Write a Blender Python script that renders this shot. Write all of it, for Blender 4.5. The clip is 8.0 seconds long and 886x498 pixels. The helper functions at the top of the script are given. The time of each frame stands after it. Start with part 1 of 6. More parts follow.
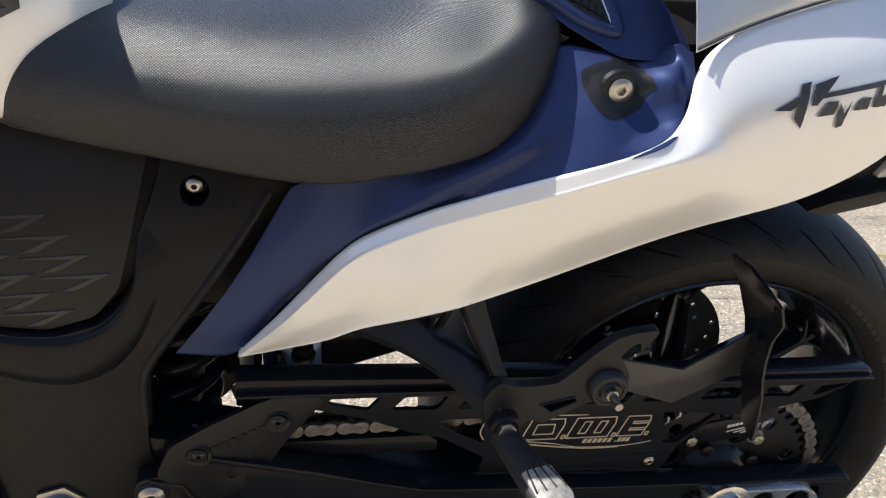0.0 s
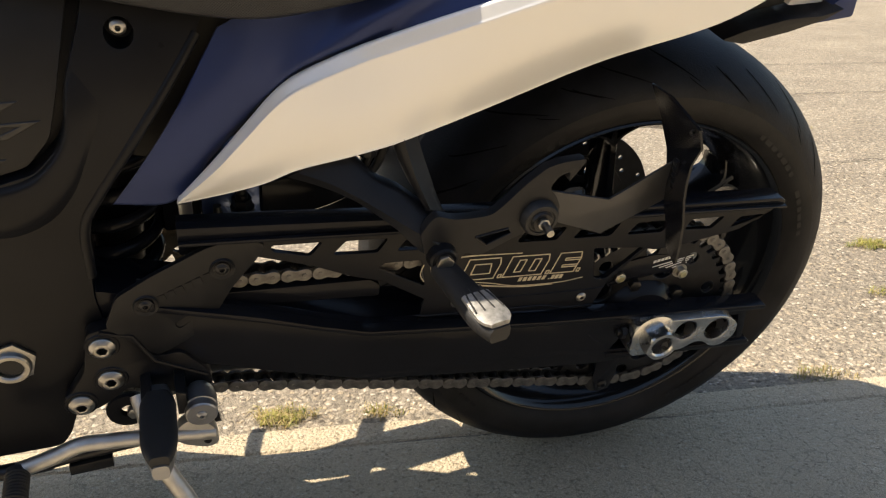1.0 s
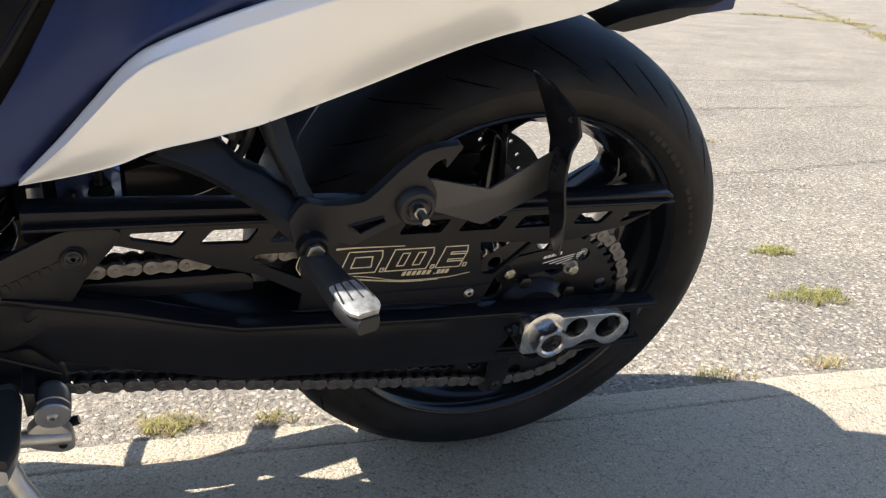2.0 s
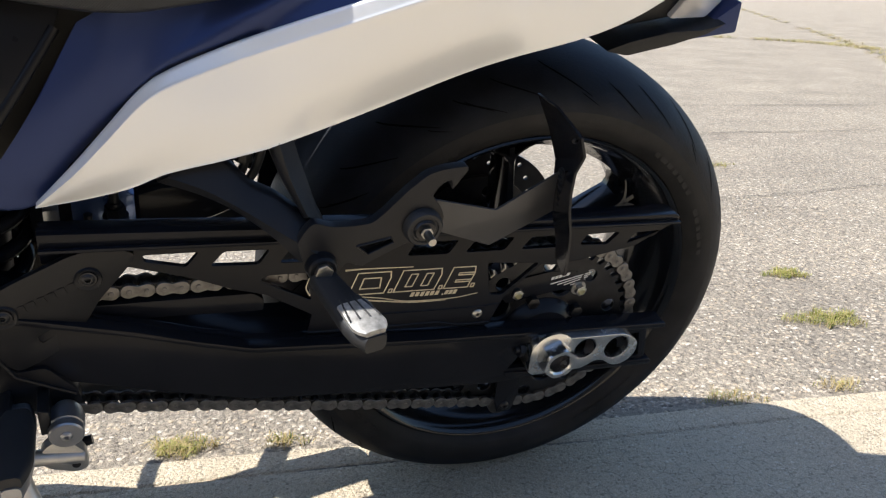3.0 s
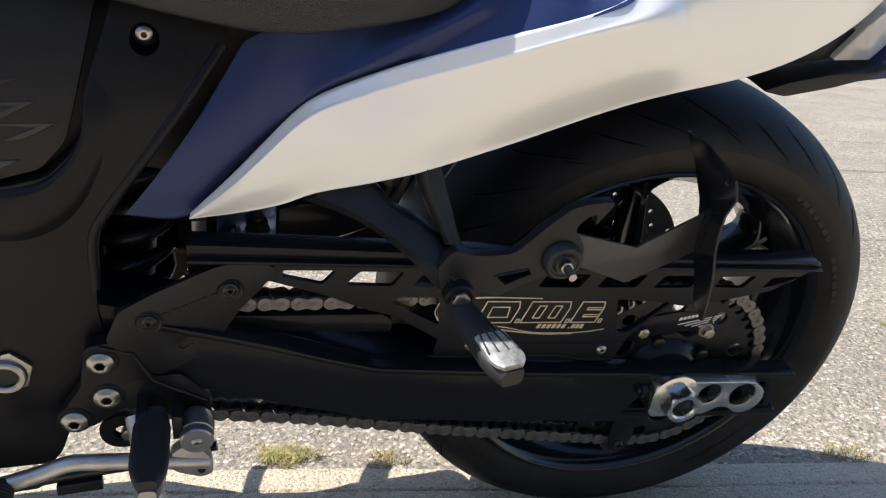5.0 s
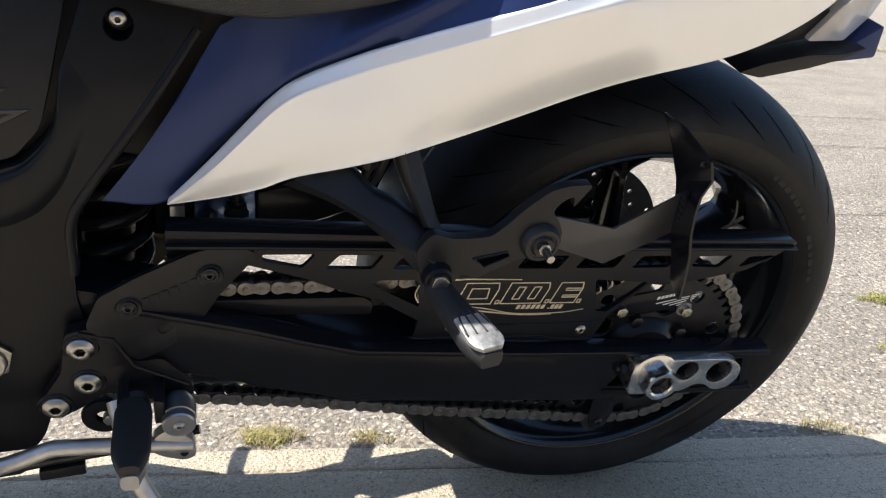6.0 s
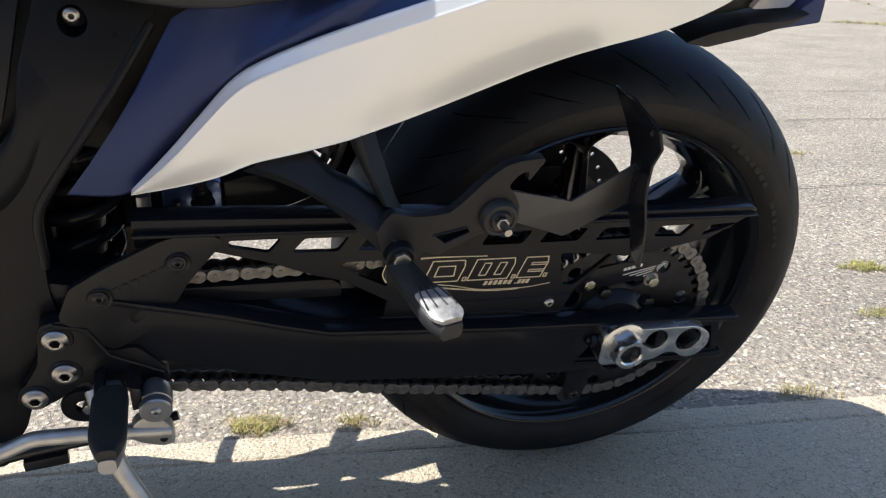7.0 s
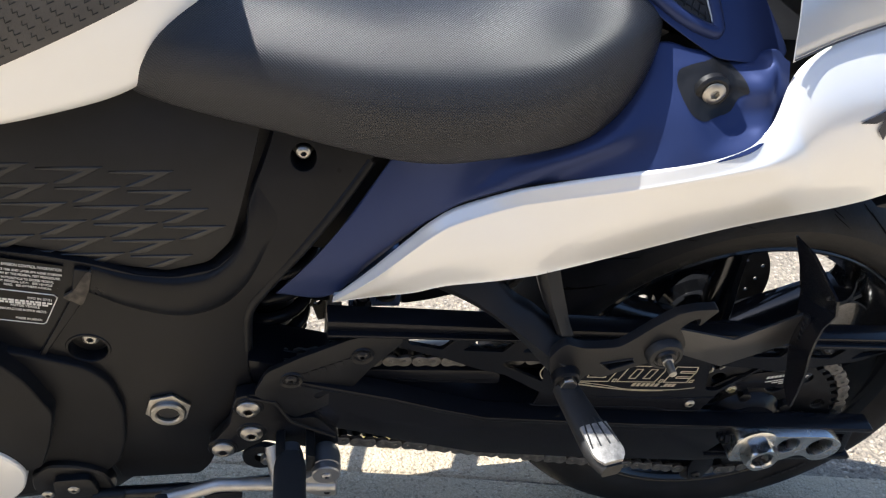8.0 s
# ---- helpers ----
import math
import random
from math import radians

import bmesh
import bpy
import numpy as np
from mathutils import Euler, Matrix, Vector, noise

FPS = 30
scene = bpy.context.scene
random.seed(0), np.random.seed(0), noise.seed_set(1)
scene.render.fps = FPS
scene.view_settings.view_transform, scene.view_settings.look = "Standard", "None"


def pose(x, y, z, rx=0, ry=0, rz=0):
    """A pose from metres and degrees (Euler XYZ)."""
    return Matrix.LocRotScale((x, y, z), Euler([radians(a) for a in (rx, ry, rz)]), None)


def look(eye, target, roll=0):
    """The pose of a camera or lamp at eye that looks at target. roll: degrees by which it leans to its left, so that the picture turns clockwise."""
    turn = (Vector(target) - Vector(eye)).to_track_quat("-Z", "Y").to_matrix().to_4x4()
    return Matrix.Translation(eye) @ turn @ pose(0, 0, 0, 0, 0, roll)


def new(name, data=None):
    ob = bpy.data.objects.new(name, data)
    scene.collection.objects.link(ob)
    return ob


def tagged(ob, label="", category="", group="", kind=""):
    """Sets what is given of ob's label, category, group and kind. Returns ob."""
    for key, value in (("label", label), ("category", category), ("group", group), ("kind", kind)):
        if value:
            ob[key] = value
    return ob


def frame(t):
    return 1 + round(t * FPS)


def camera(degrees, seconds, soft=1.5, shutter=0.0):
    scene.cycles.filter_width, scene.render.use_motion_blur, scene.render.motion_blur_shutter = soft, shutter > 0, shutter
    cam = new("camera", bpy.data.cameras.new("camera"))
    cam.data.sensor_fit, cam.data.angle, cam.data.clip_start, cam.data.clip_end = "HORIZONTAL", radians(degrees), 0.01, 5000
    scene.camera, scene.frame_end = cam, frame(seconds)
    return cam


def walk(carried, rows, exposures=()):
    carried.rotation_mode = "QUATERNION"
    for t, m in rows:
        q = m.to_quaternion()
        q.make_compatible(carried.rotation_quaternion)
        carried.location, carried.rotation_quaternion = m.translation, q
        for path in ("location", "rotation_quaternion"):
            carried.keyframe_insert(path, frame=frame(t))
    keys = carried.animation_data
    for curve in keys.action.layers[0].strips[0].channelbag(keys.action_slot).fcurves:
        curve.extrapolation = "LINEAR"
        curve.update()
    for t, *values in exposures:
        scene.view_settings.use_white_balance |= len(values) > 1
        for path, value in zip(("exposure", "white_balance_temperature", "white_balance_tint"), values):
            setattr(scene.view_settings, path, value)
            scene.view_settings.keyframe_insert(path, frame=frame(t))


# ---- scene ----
cam = camera(55.6, 8.0, soft=1.2)
PATH = [
    (0, (0.025, 0.068, 0.778), (0.003, 2.007, 0.285), 0.9),
    (0.5, (0.024, -0.01, 0.807), (0.102, 1.894, 0.201), 0.2),
    (1, (0.025, 0.029, 0.723), (0.153, 1.898, 0.023), -0.7),
    (1.5, (0.054, 0.057, 0.688), (0.301, 1.913, -0.018), 0.8),
    (1.7, (0.066, 0.055, 0.691), (0.353, 1.909, -0.001), 1.5),
    (2.8, (0.091, 0.032, 0.685), (0.382, 1.913, 0.071), 0.7),
    (3, (0.085, 0.034, 0.688), (0.345, 1.922, 0.08), 0.6),
    (3.5, (0.065, 0.032, 0.681), (0.237, 1.929, 0.069), 0.6),
    (4, (0.05, 0.029, 0.677), (0.144, 1.93, 0.062), 1.1),
    (4.5, (0.026, 0.045, 0.677), (0.087, 1.954, 0.082), 2.4),
    (4.7, (0.029, 0.049, 0.686), (0.095, 1.964, 0.116), 2.7),
    (5.8, (0.037, 0.053, 0.703), (0.11, 1.952, 0.081), 2.7),
    (6, (0.038, 0.049, 0.703), (0.145, 1.945, 0.076), 2.6),
    (6.5, (0.058, 0.041, 0.704), (0.218, 1.938, 0.09), 2.2),
    (7, (0.072, 0.024, 0.697), (0.182, 1.914, 0.053), 0.1),
    (7.5, (0.025, 0.037, 0.79), (-0.047, 1.9, 0.065), 1.8),
    (8, (-0.022, 0.046, 0.895), (-0.113, 1.862, 0.062), 4.6),
]
walk(cam, [(t, look(eye, target, roll)) for t, eye, target, roll in PATH],
     [(0, 0.78, 6100, 10), (0.5, 0.80, 6450, 10), (1.0, 0.71, 7150, 10), (1.5, 0.86, 6000, 10), (3.0, 0.75, 5900, 10), (4.5, 0.74, 5800, 10), (6.5, 0.82, 5850, 10), (7.0, 0.78, 5750, 10), (8.0, 1.04, 5880, 10)])

# ---- light ----
SUN_EL, SUN_AZ = radians(58), radians(89)      # azimuth from +y towards -x
sun_way = Vector((-math.sin(SUN_AZ) * math.cos(SUN_EL), math.cos(SUN_AZ) * math.cos(SUN_EL), math.sin(SUN_EL)))
world = bpy.data.worlds.new("world")
scene.world = world
world.use_nodes = True
wn = world.node_tree.nodes
sky = wn.new("ShaderNodeTexSky")
sky.sky_type, sky.sun_disc = "NISHITA", False
sky.sun_elevation, sky.sun_rotation = SUN_EL, math.atan2(sun_way.x, sun_way.y)
wn["Background"].inputs[1].default_value = 0.11
world.node_tree.links.new(sky.outputs[0], wn["Background"].inputs[0])
lamp = bpy.data.lights.new("sun", "SUN")
lamp.energy, lamp.angle, lamp.color = 5.4, radians(0.5), (1.0, 0.92, 0.80)
sun = new("sun", lamp)
sun.matrix_world = look(sun_way * 20, (0, 0, 0))


# ---- materials ----
def mat(name, color, rough=0.5, metal=0.0, coat=0.0, spec=0.5, vary=0.0, vscale=20.0, bump=0.0, bscale=200.0, rvary=0.0, color2=None, coat_rough=0.05):
    """A surface with a slow change of colour and gloss and a fine relief."""
    m = bpy.data.materials.new(name)
    m.use_nodes = True
    n, l = m.node_tree.nodes, m.node_tree.links
    b = n["Principled BSDF"]
    b.inputs["Base Color"].default_value = (*color, 1)
    b.inputs["Roughness"].default_value = rough
    b.inputs["Metallic"].default_value = metal
    b.inputs["Coat Weight"].default_value = coat
    b.inputs["Coat Roughness"].default_value = coat_rough
    b.inputs["Specular IOR Level"].default_value = spec
    tc = n.new("ShaderNodeTexCoord")
    if vary or color2:
        t = n.new("ShaderNodeTexNoise")
        t.inputs["Scale"].default_value, t.inputs["Detail"].default_value = vscale, 6
        l.new(tc.outputs["Object"], t.inputs["Vector"])
        r = n.new("ShaderNodeValToRGB")
        r.color_ramp.elements[0].position, r.color_ramp.elements[1].position = 0.35, 0.7
        r.color_ramp.elements[0].color = (*[c * (1 - vary) for c in color], 1)
        r.color_ramp.elements[1].color = (*(color2 or [min(1, c * (1 + vary)) for c in color]), 1)
        l.new(t.outputs["Fac"], r.inputs["Fac"])
        l.new(r.outputs["Color"], b.inputs["Base Color"])
        if rvary:
            mr = n.new("ShaderNodeMapRange")
            mr.inputs["To Min"].default_value, mr.inputs["To Max"].default_value = rough - rvary, rough + rvary
            l.new(t.outputs["Fac"], mr.inputs["Value"])
            l.new(mr.outputs["Result"], b.inputs["Roughness"])
    if bump:
        t2 = n.new("ShaderNodeTexNoise")
        t2.inputs["Scale"].default_value, t2.inputs["Detail"].default_value = bscale, 4
        l.new(tc.outputs["Object"], t2.inputs["Vector"])
        bp = n.new("ShaderNodeBump")
        bp.inputs["Strength"].default_value, bp.inputs["Distance"].default_value = bump, 0.001
        l.new(t2.outputs["Fac"], bp.inputs["Height"])
        l.new(bp.outputs["Normal"], b.inputs["Normal"])
    return m


WHITE = mat("pearl_white_paint", (0.80, 0.795, 0.775), 0.31, 0.24, 1.0, vary=0.015, vscale=3, bump=0.02, bscale=900)
SILVER = mat("silver_paint", (0.50, 0.51, 0.53), 0.30, 0.5, 0.6, vary=0.03, vscale=4)
BLUE = mat("midnight_blue_paint", (0.025, 0.038, 0.108), 0.36, 0.40, 0.06, 0.22, vary=0.06, vscale=8, bump=0.06, bscale=1500)
FRAME = mat("black_frame_coating", (0.0088, 0.0092, 0.0110), 0.29, 0.0, 0.0, 0.16, vary=0.15, vscale=14, bump=0.12, bscale=1400, rvary=0.05)
PLASTIC = mat("black_plastic", (0.0092, 0.0096, 0.0112), 0.34, 0.0, 0.0, 0.27, vary=0.15, vscale=25, bump=0.25, bscale=1700, rvary=0.06)
SLICK = mat("smooth_black_plastic", (0.0085, 0.0086, 0.0092), 0.30, 0.0, 0.0, 0.55, vary=0.12, vscale=25, bump=0.1, bscale=1700, rvary=0.05)
GLOSS = mat("gloss_black_coating", (0.0098, 0.0104, 0.0132), 0.18, 0.0, 0.0, 0.16, vary=0.12, vscale=10, bump=0.05, bscale=700, rvary=0.04)
SATIN = mat("satin_black_metal", (0.0662, 0.0660, 0.0684), 0.40, 0.6, vary=0.14, vscale=18, bump=0.1, bscale=1200, rvary=0.06)
CASTBLACK = mat("satin_black_casting", (0.0118, 0.0124, 0.0148), 0.33, 0.0, 0.0, 0.24, vary=0.15, vscale=20, bump=0.15, bscale=1300, rvary=0.05)
RIM = mat("gloss_black_rim", (0.008, 0.0085, 0.010), 0.14, 0.0, 0.25, 0.35, vary=0.1, vscale=8)
ENGINE = mat("black_engine_paint", (0.0095, 0.0100, 0.0118), 0.42, 0.0, 0.0, 0.14, vary=0.15, vscale=20, bump=0.15, bscale=1300, rvary=0.05)
# cross tank: the sky's blue sheen is put into the base colour
SKYSHEEN = mat("gloss_black_sky_sheen", (0.095, 0.15, 0.32), 0.25, 0.5, 0.6, vary=0.1, vscale=12)
RUBBER = mat("tyre_rubber", (0.0106, 0.0116, 0.0152), 0.55, 0.0, 0.0, 0.20, vary=0.35, vscale=26, bump=0.45, bscale=420, rvary=0.10)
SIDEWALL = mat("dusty_sidewall_rubber", (0.0185, 0.0178, 0.0176), 0.60, 0.0, 0.0, 0.25, vary=0.35, vscale=22, bump=0.3, bscale=500, rvary=0.08)
SOFT = mat("peg_rubber", (0.013, 0.013, 0.014), 0.6, vary=0.15, vscale=40, bump=0.2, bscale=900)
STEEL = mat("zinc_steel", (0.40, 0.39, 0.37), 0.34, 1.0, vary=0.12, vscale=60, bump=0.08, bscale=900, rvary=0.08)
ALU = mat("machined_aluminium", (0.66, 0.66, 0.65), 0.26, 1.0, vary=0.1, vscale=45, bump=0.1, bscale=700, rvary=0.1)
WORN = mat("worn_cast_aluminium", (0.33, 0.32, 0.30), 0.55, 0.6, vary=0.3, vscale=130, bump=0.6, bscale=600, rvary=0.12, color2=(0.48, 0.465, 0.44))
CAST = mat("cast_aluminium", (0.50, 0.49, 0.47), 0.42, 0.9, vary=0.14, vscale=50, bump=0.3, bscale=1200, rvary=0.08)
ANODIZED = mat("grey_anodized", (0.34, 0.345, 0.36), 0.33, 0.85, vary=0.1, vscale=40, rvary=0.05)
CHAIN = mat("chain_steel", (0.20, 0.19, 0.18), 0.38, 0.9, vary=0.3, vscale=120, bump=0.15, bscale=1200, rvary=0.1)
CHAINDARK = mat("oiled_chain_steel", (0.06, 0.056, 0.052), 0.42, 0.8, vary=0.35, vscale=150, bump=0.2, bscale=1000)
BRASS = mat("yellow_zinc_plating", (0.50, 0.46, 0.28), 0.32, 1.0, vary=0.15, vscale=80)
# link plate metal: a brown reflection is put into the base colour
BROWNSHEEN = mat("brown_reflection_metal", (0.10, 0.075, 0.05), 0.2, 0.9, vary=0.2, vscale=40)
BLACKSTEEL = mat("black_oxide_steel", (0.03, 0.03, 0.032), 0.3, 0.7, vary=0.2, vscale=60)
DECAL = mat("dark_grey_decal", (0.035, 0.036, 0.045), 0.4, 0.2, vary=0.08, vscale=60)
ENGRAVED = mat("engraved_bare_metal", (0.62, 0.55, 0.42), 0.4, 0.7, vary=0.1, vscale=90)
INK = mat("white_label_ink", (0.72, 0.71, 0.68), 0.6, vary=0.08, vscale=90)
LABEL = mat("black_label_film", (0.006, 0.006, 0.0065), 0.30, 0.0, 0.0, 0.15, vary=0.1, vscale=60)
LENS = mat("clear_lamp_lens", (0.75, 0.72, 0.68), 0.12, 0.0, 0.5, vary=0.06, vscale=30)
b = LENS.node_tree.nodes["Principled BSDF"]
b.inputs["Transmission Weight"].default_value = 0.55
GREYRUBBER = mat("grey_rubber_pad", (0.066, 0.060, 0.053), 0.6, vary=0.12, vscale=40, bump=0.2, bscale=900)


DUST = mat("pale_dust_film", (0.060, 0.050, 0.040), 0.8, vary=0.5, vscale=120, bump=0.3, bscale=500, color2=(0.10, 0.085, 0.066))


def seat_mat():
    m = mat("seat_vinyl", (0.0155, 0.0168, 0.0208), 0.36, 0.0, 0.0, 0.46, vary=0.10, vscale=16, rvary=0.05)
    n, l = m.node_tree.nodes, m.node_tree.links
    tc = n.new("ShaderNodeTexCoord")
    v = n.new("ShaderNodeTexVoronoi")
    v.voronoi_dimensions = "2D"
    v.inputs["Scale"].default_value, v.inputs["Randomness"].default_value = 560, 0.05
    l.new(tc.outputs["UV"], v.inputs["Vector"])
    bp = n.new("ShaderNodeBump")
    bp.inputs["Strength"].default_value, bp.inputs["Distance"].default_value = 0.65, 0.0011
    l.new(v.outputs["Distance"], bp.inputs["Height"])
    l.new(bp.outputs["Normal"], n["Principled BSDF"].inputs["Normal"])
    return m


SEAT = seat_mat()


def ground_mat(name, base, dark, light, stone, warm, scale, bump, crack=0.0, crack_scale=1.5):
    """Bound stones: voronoi stones of several tones in a darker binder, stains at a larger scale."""
    m = bpy.data.materials.new(name)
    m.use_nodes = True
    n, l = m.node_tree.nodes, m.node_tree.links
    b = n["Principled BSDF"]
    b.inputs["Roughness"].default_value = 0.85
    b.inputs["Specular IOR Level"].default_value = 0.25
    tc = n.new("ShaderNodeTexCoord")
    warp = n.new("ShaderNodeTexNoise")
    warp.inputs["Scale"].default_value = scale * 0.6
    l.new(tc.outputs["Object"], warp.inputs["Vector"])
    mixv = n.new("ShaderNodeMix")
    mixv.data_type, mixv.blend_type = "RGBA", "ADD"
    mixv.inputs[0].default_value = 0.6 / scale
    l.new(tc.outputs["Object"], mixv.inputs[6]), l.new(warp.outputs["Color"], mixv.inputs[7])
    v = n.new("ShaderNodeTexVoronoi")
    v.inputs["Scale"].default_value = scale
    l.new(mixv.outputs[2], v.inputs["Vector"])
    sep = n.new("ShaderNodeSeparateColor")
    l.new(v.outputs["Color"], sep.inputs[0])
    tone = n.new("ShaderNodeValToRGB")
    e = tone.color_ramp.elements
    e[0].position, e[0].color = 0.0, (*dark, 1)
    e[1].position, e[1].color = 1.0, (*light, 1)
    for p, c in ((0.35, base), (0.6, stone), (0.8, warm)):
        q = e.new(p)
        q.color = (*c, 1)
    l.new(sep.outputs[0], tone.inputs[0])
    edge = n.new("ShaderNodeMapRange")
    edge.inputs["From Min"].default_value, edge.inputs["From Max"].default_value = 0.25, 0.62
    l.new(v.outputs["Distance"], edge.inputs["Value"])
    mix = n.new("ShaderNodeMix")
    mix.data_type = "RGBA"
    l.new(edge.outputs["Result"], mix.inputs[0]), l.new(tone.outputs[0], mix.inputs[6])
    mix.inputs[7].default_value = (*base, 1)
    stain = n.new("ShaderNodeTexNoise")
    stain.inputs["Scale"].default_value, stain.inputs["Detail"].default_value = 2.2, 8
    l.new(tc.outputs["Object"], stain.inputs["Vector"])
    sr = n.new("ShaderNodeValToRGB")
    sr.color_ramp.elements[0].position, sr.color_ramp.elements[0].color = 0.3, (0.80, 0.79, 0.77, 1)
    sr.color_ramp.elements[1].position, sr.color_ramp.elements[1].color = 0.72, (1.08, 1.06, 1.02, 1)
    l.new(stain.outputs["Fac"], sr.inputs[0])
    mul = n.new("ShaderNodeMix")
    mul.data_type, mul.blend_type = "RGBA", "MULTIPLY"
    mul.inputs[0].default_value = 1
    l.new(mix.outputs[2], mul.inputs[6]), l.new(sr.outputs[0], mul.inputs[7])
    out = mul.outputs[2]
    fine = n.new("ShaderNodeTexNoise")
    fine.inputs["Scale"].default_value, fine.inputs["Detail"].default_value = scale * 4, 6
    l.new(tc.outputs["Object"], fine.inputs["Vector"])
    grit = n.new("ShaderNodeMapRange")
    grit.inputs["From Min"].default_value, grit.inputs["From Max"].default_value = 0.34, 0.66
    grit.inputs["To Min"].default_value, grit.inputs["To Max"].default_value = 0.66, 1.36
    l.new(fine.outputs["Fac"], grit.inputs["Value"])
    speck = n.new("ShaderNodeMix")
    speck.data_type, speck.blend_type = "RGBA", "MULTIPLY"
    speck.inputs[0].default_value = 1
    l.new(out, speck.inputs[6]), l.new(grit.outputs["Result"], speck.inputs[7])
    out = speck.outputs[2]
    h = n.new("ShaderNodeMath")
    h.operation = "MULTIPLY_ADD"
    h.inputs[1].default_value = -1.0
    l.new(v.outputs["Distance"], h.inputs[0]), l.new(fine.outputs["Fac"], h.inputs[2])
    bp = n.new("ShaderNodeBump")
    bp.inputs["Strength"].default_value, bp.inputs["Distance"].default_value = bump, 0.6 / scale
    l.new(h.outputs[0], bp.inputs["Height"])
    if crack:
        cv = n.new("ShaderNodeTexVoronoi")
        cv.feature = "DISTANCE_TO_EDGE"
        cv.inputs["Scale"].default_value = crack_scale
        wn2 = n.new("ShaderNodeTexNoise")
        wn2.inputs["Scale"].default_value, wn2.inputs["Detail"].default_value = crack_scale * 0.7, 6
        l.new(tc.outputs["Object"], wn2.inputs["Vector"])
        mv = n.new("ShaderNodeMix")
        mv.data_type, mv.blend_type = "RGBA", "ADD"
        mv.inputs[0].default_value = 0.9 / crack_scale
        l.new(tc.outputs["Object"], mv.inputs[6]), l.new(wn2.outputs["Color"], mv.inputs[7])
        l.new(mv.outputs[2], cv.inputs["Vector"])
        cr = n.new("ShaderNodeMapRange")
        cr.inputs["From Max"].default_value = crack
        cr.inputs["To Min"].default_value, cr.inputs["To Max"].default_value = 0.60, 1.0
        l.new(cv.outputs["Distance"], cr.inputs["Value"])
        cm = n.new("ShaderNodeMix")
        cm.data_type, cm.blend_type = "RGBA", "MULTIPLY"
        gone = n.new("ShaderNodeTexNoise")
        gone.inputs["Scale"].default_value, gone.inputs["Detail"].default_value = crack_scale * 0.45, 3
        l.new(tc.outputs["Object"], gone.inputs["Vector"])
        some = n.new("ShaderNodeMapRange")
        some.inputs["From Min"].default_value, some.inputs["From Max"].default_value = 0.40, 0.56
        l.new(gone.outputs["Fac"], some.inputs["Value"])
        l.new(some.outputs["Result"], cm.inputs[0])
        l.new(out, cm.inputs[6]), l.new(cr.outputs["Result"], cm.inputs[7])
        out = cm.outputs[2]
    l.new(out, b.inputs["Base Color"])
    l.new(bp.outputs["Normal"], b.inputs["Normal"])
    return m


ASPHALT = ground_mat("worn_asphalt", (0.32, 0.278, 0.222), (0.145, 0.125, 0.102), (0.68, 0.62, 0.525), (0.485, 0.428, 0.346), (0.54, 0.435, 0.31), 98, 1.0)
CONCRETE = ground_mat("old_concrete", (0.62, 0.525, 0.390), (0.36, 0.297, 0.212), (0.76, 0.69, 0.56), (0.63, 0.54, 0.405), (0.56, 0.46, 0.32), 170, 1.0, 0.032, 36.0)
BLOCKER = mat("blocker_grey", (0.24, 0.23, 0.22), 0.9, vary=0.12, vscale=3, bump=0.6, bscale=120)
GRASS = mat("grass_blades", (0.17, 0.21, 0.030), 0.6, vary=0.35, vscale=30, color2=(0.42, 0.38, 0.09))
DRYGRASS = mat("dry_grass", (0.52, 0.38, 0.15), 0.7, vary=0.3, vscale=30, color2=(0.42, 0.34, 0.16))


# ---- mesh helpers ----
def part(name, bm, material, parent, label="", sharp=32, smooth=True, two=None):
    """Link a bmesh as one mesh object under a thing or a part."""
    me = bpy.data.meshes.new(name)
    bmesh.ops.recalc_face_normals(bm, faces=bm.faces)
    bm.to_mesh(me)
    bm.free()
    me.materials.append(material)
    if two:
        me.materials.append(two)
    if smooth:
        me.polygons.foreach_set("use_smooth", [True] * len(me.polygons))
        me.set_sharp_from_angle(angle=radians(sharp))
    ob = new(name, me)
    ob.parent = parent
    return tagged(ob, label)


def mirrored(ob):
    """The same part on the other side of the machine."""
    o = ob.copy()
    scene.collection.objects.link(o)
    o.scale = (1, -1, 1)
    for c in ob.children:
        k = c.copy()
        scene.collection.objects.link(k)
        k.parent = o
    return o


def bev(bm, size, angle=30, seg=2):
    if size <= 0:
        return
    es = [e for e in bm.edges if len(e.link_faces) == 2 and e.calc_face_angle(0) > radians(angle)]
    bmesh.ops.bevel(bm, geom=es, offset=size, segments=seg, affect="EDGES", clamp_overlap=True, profile=0.6)


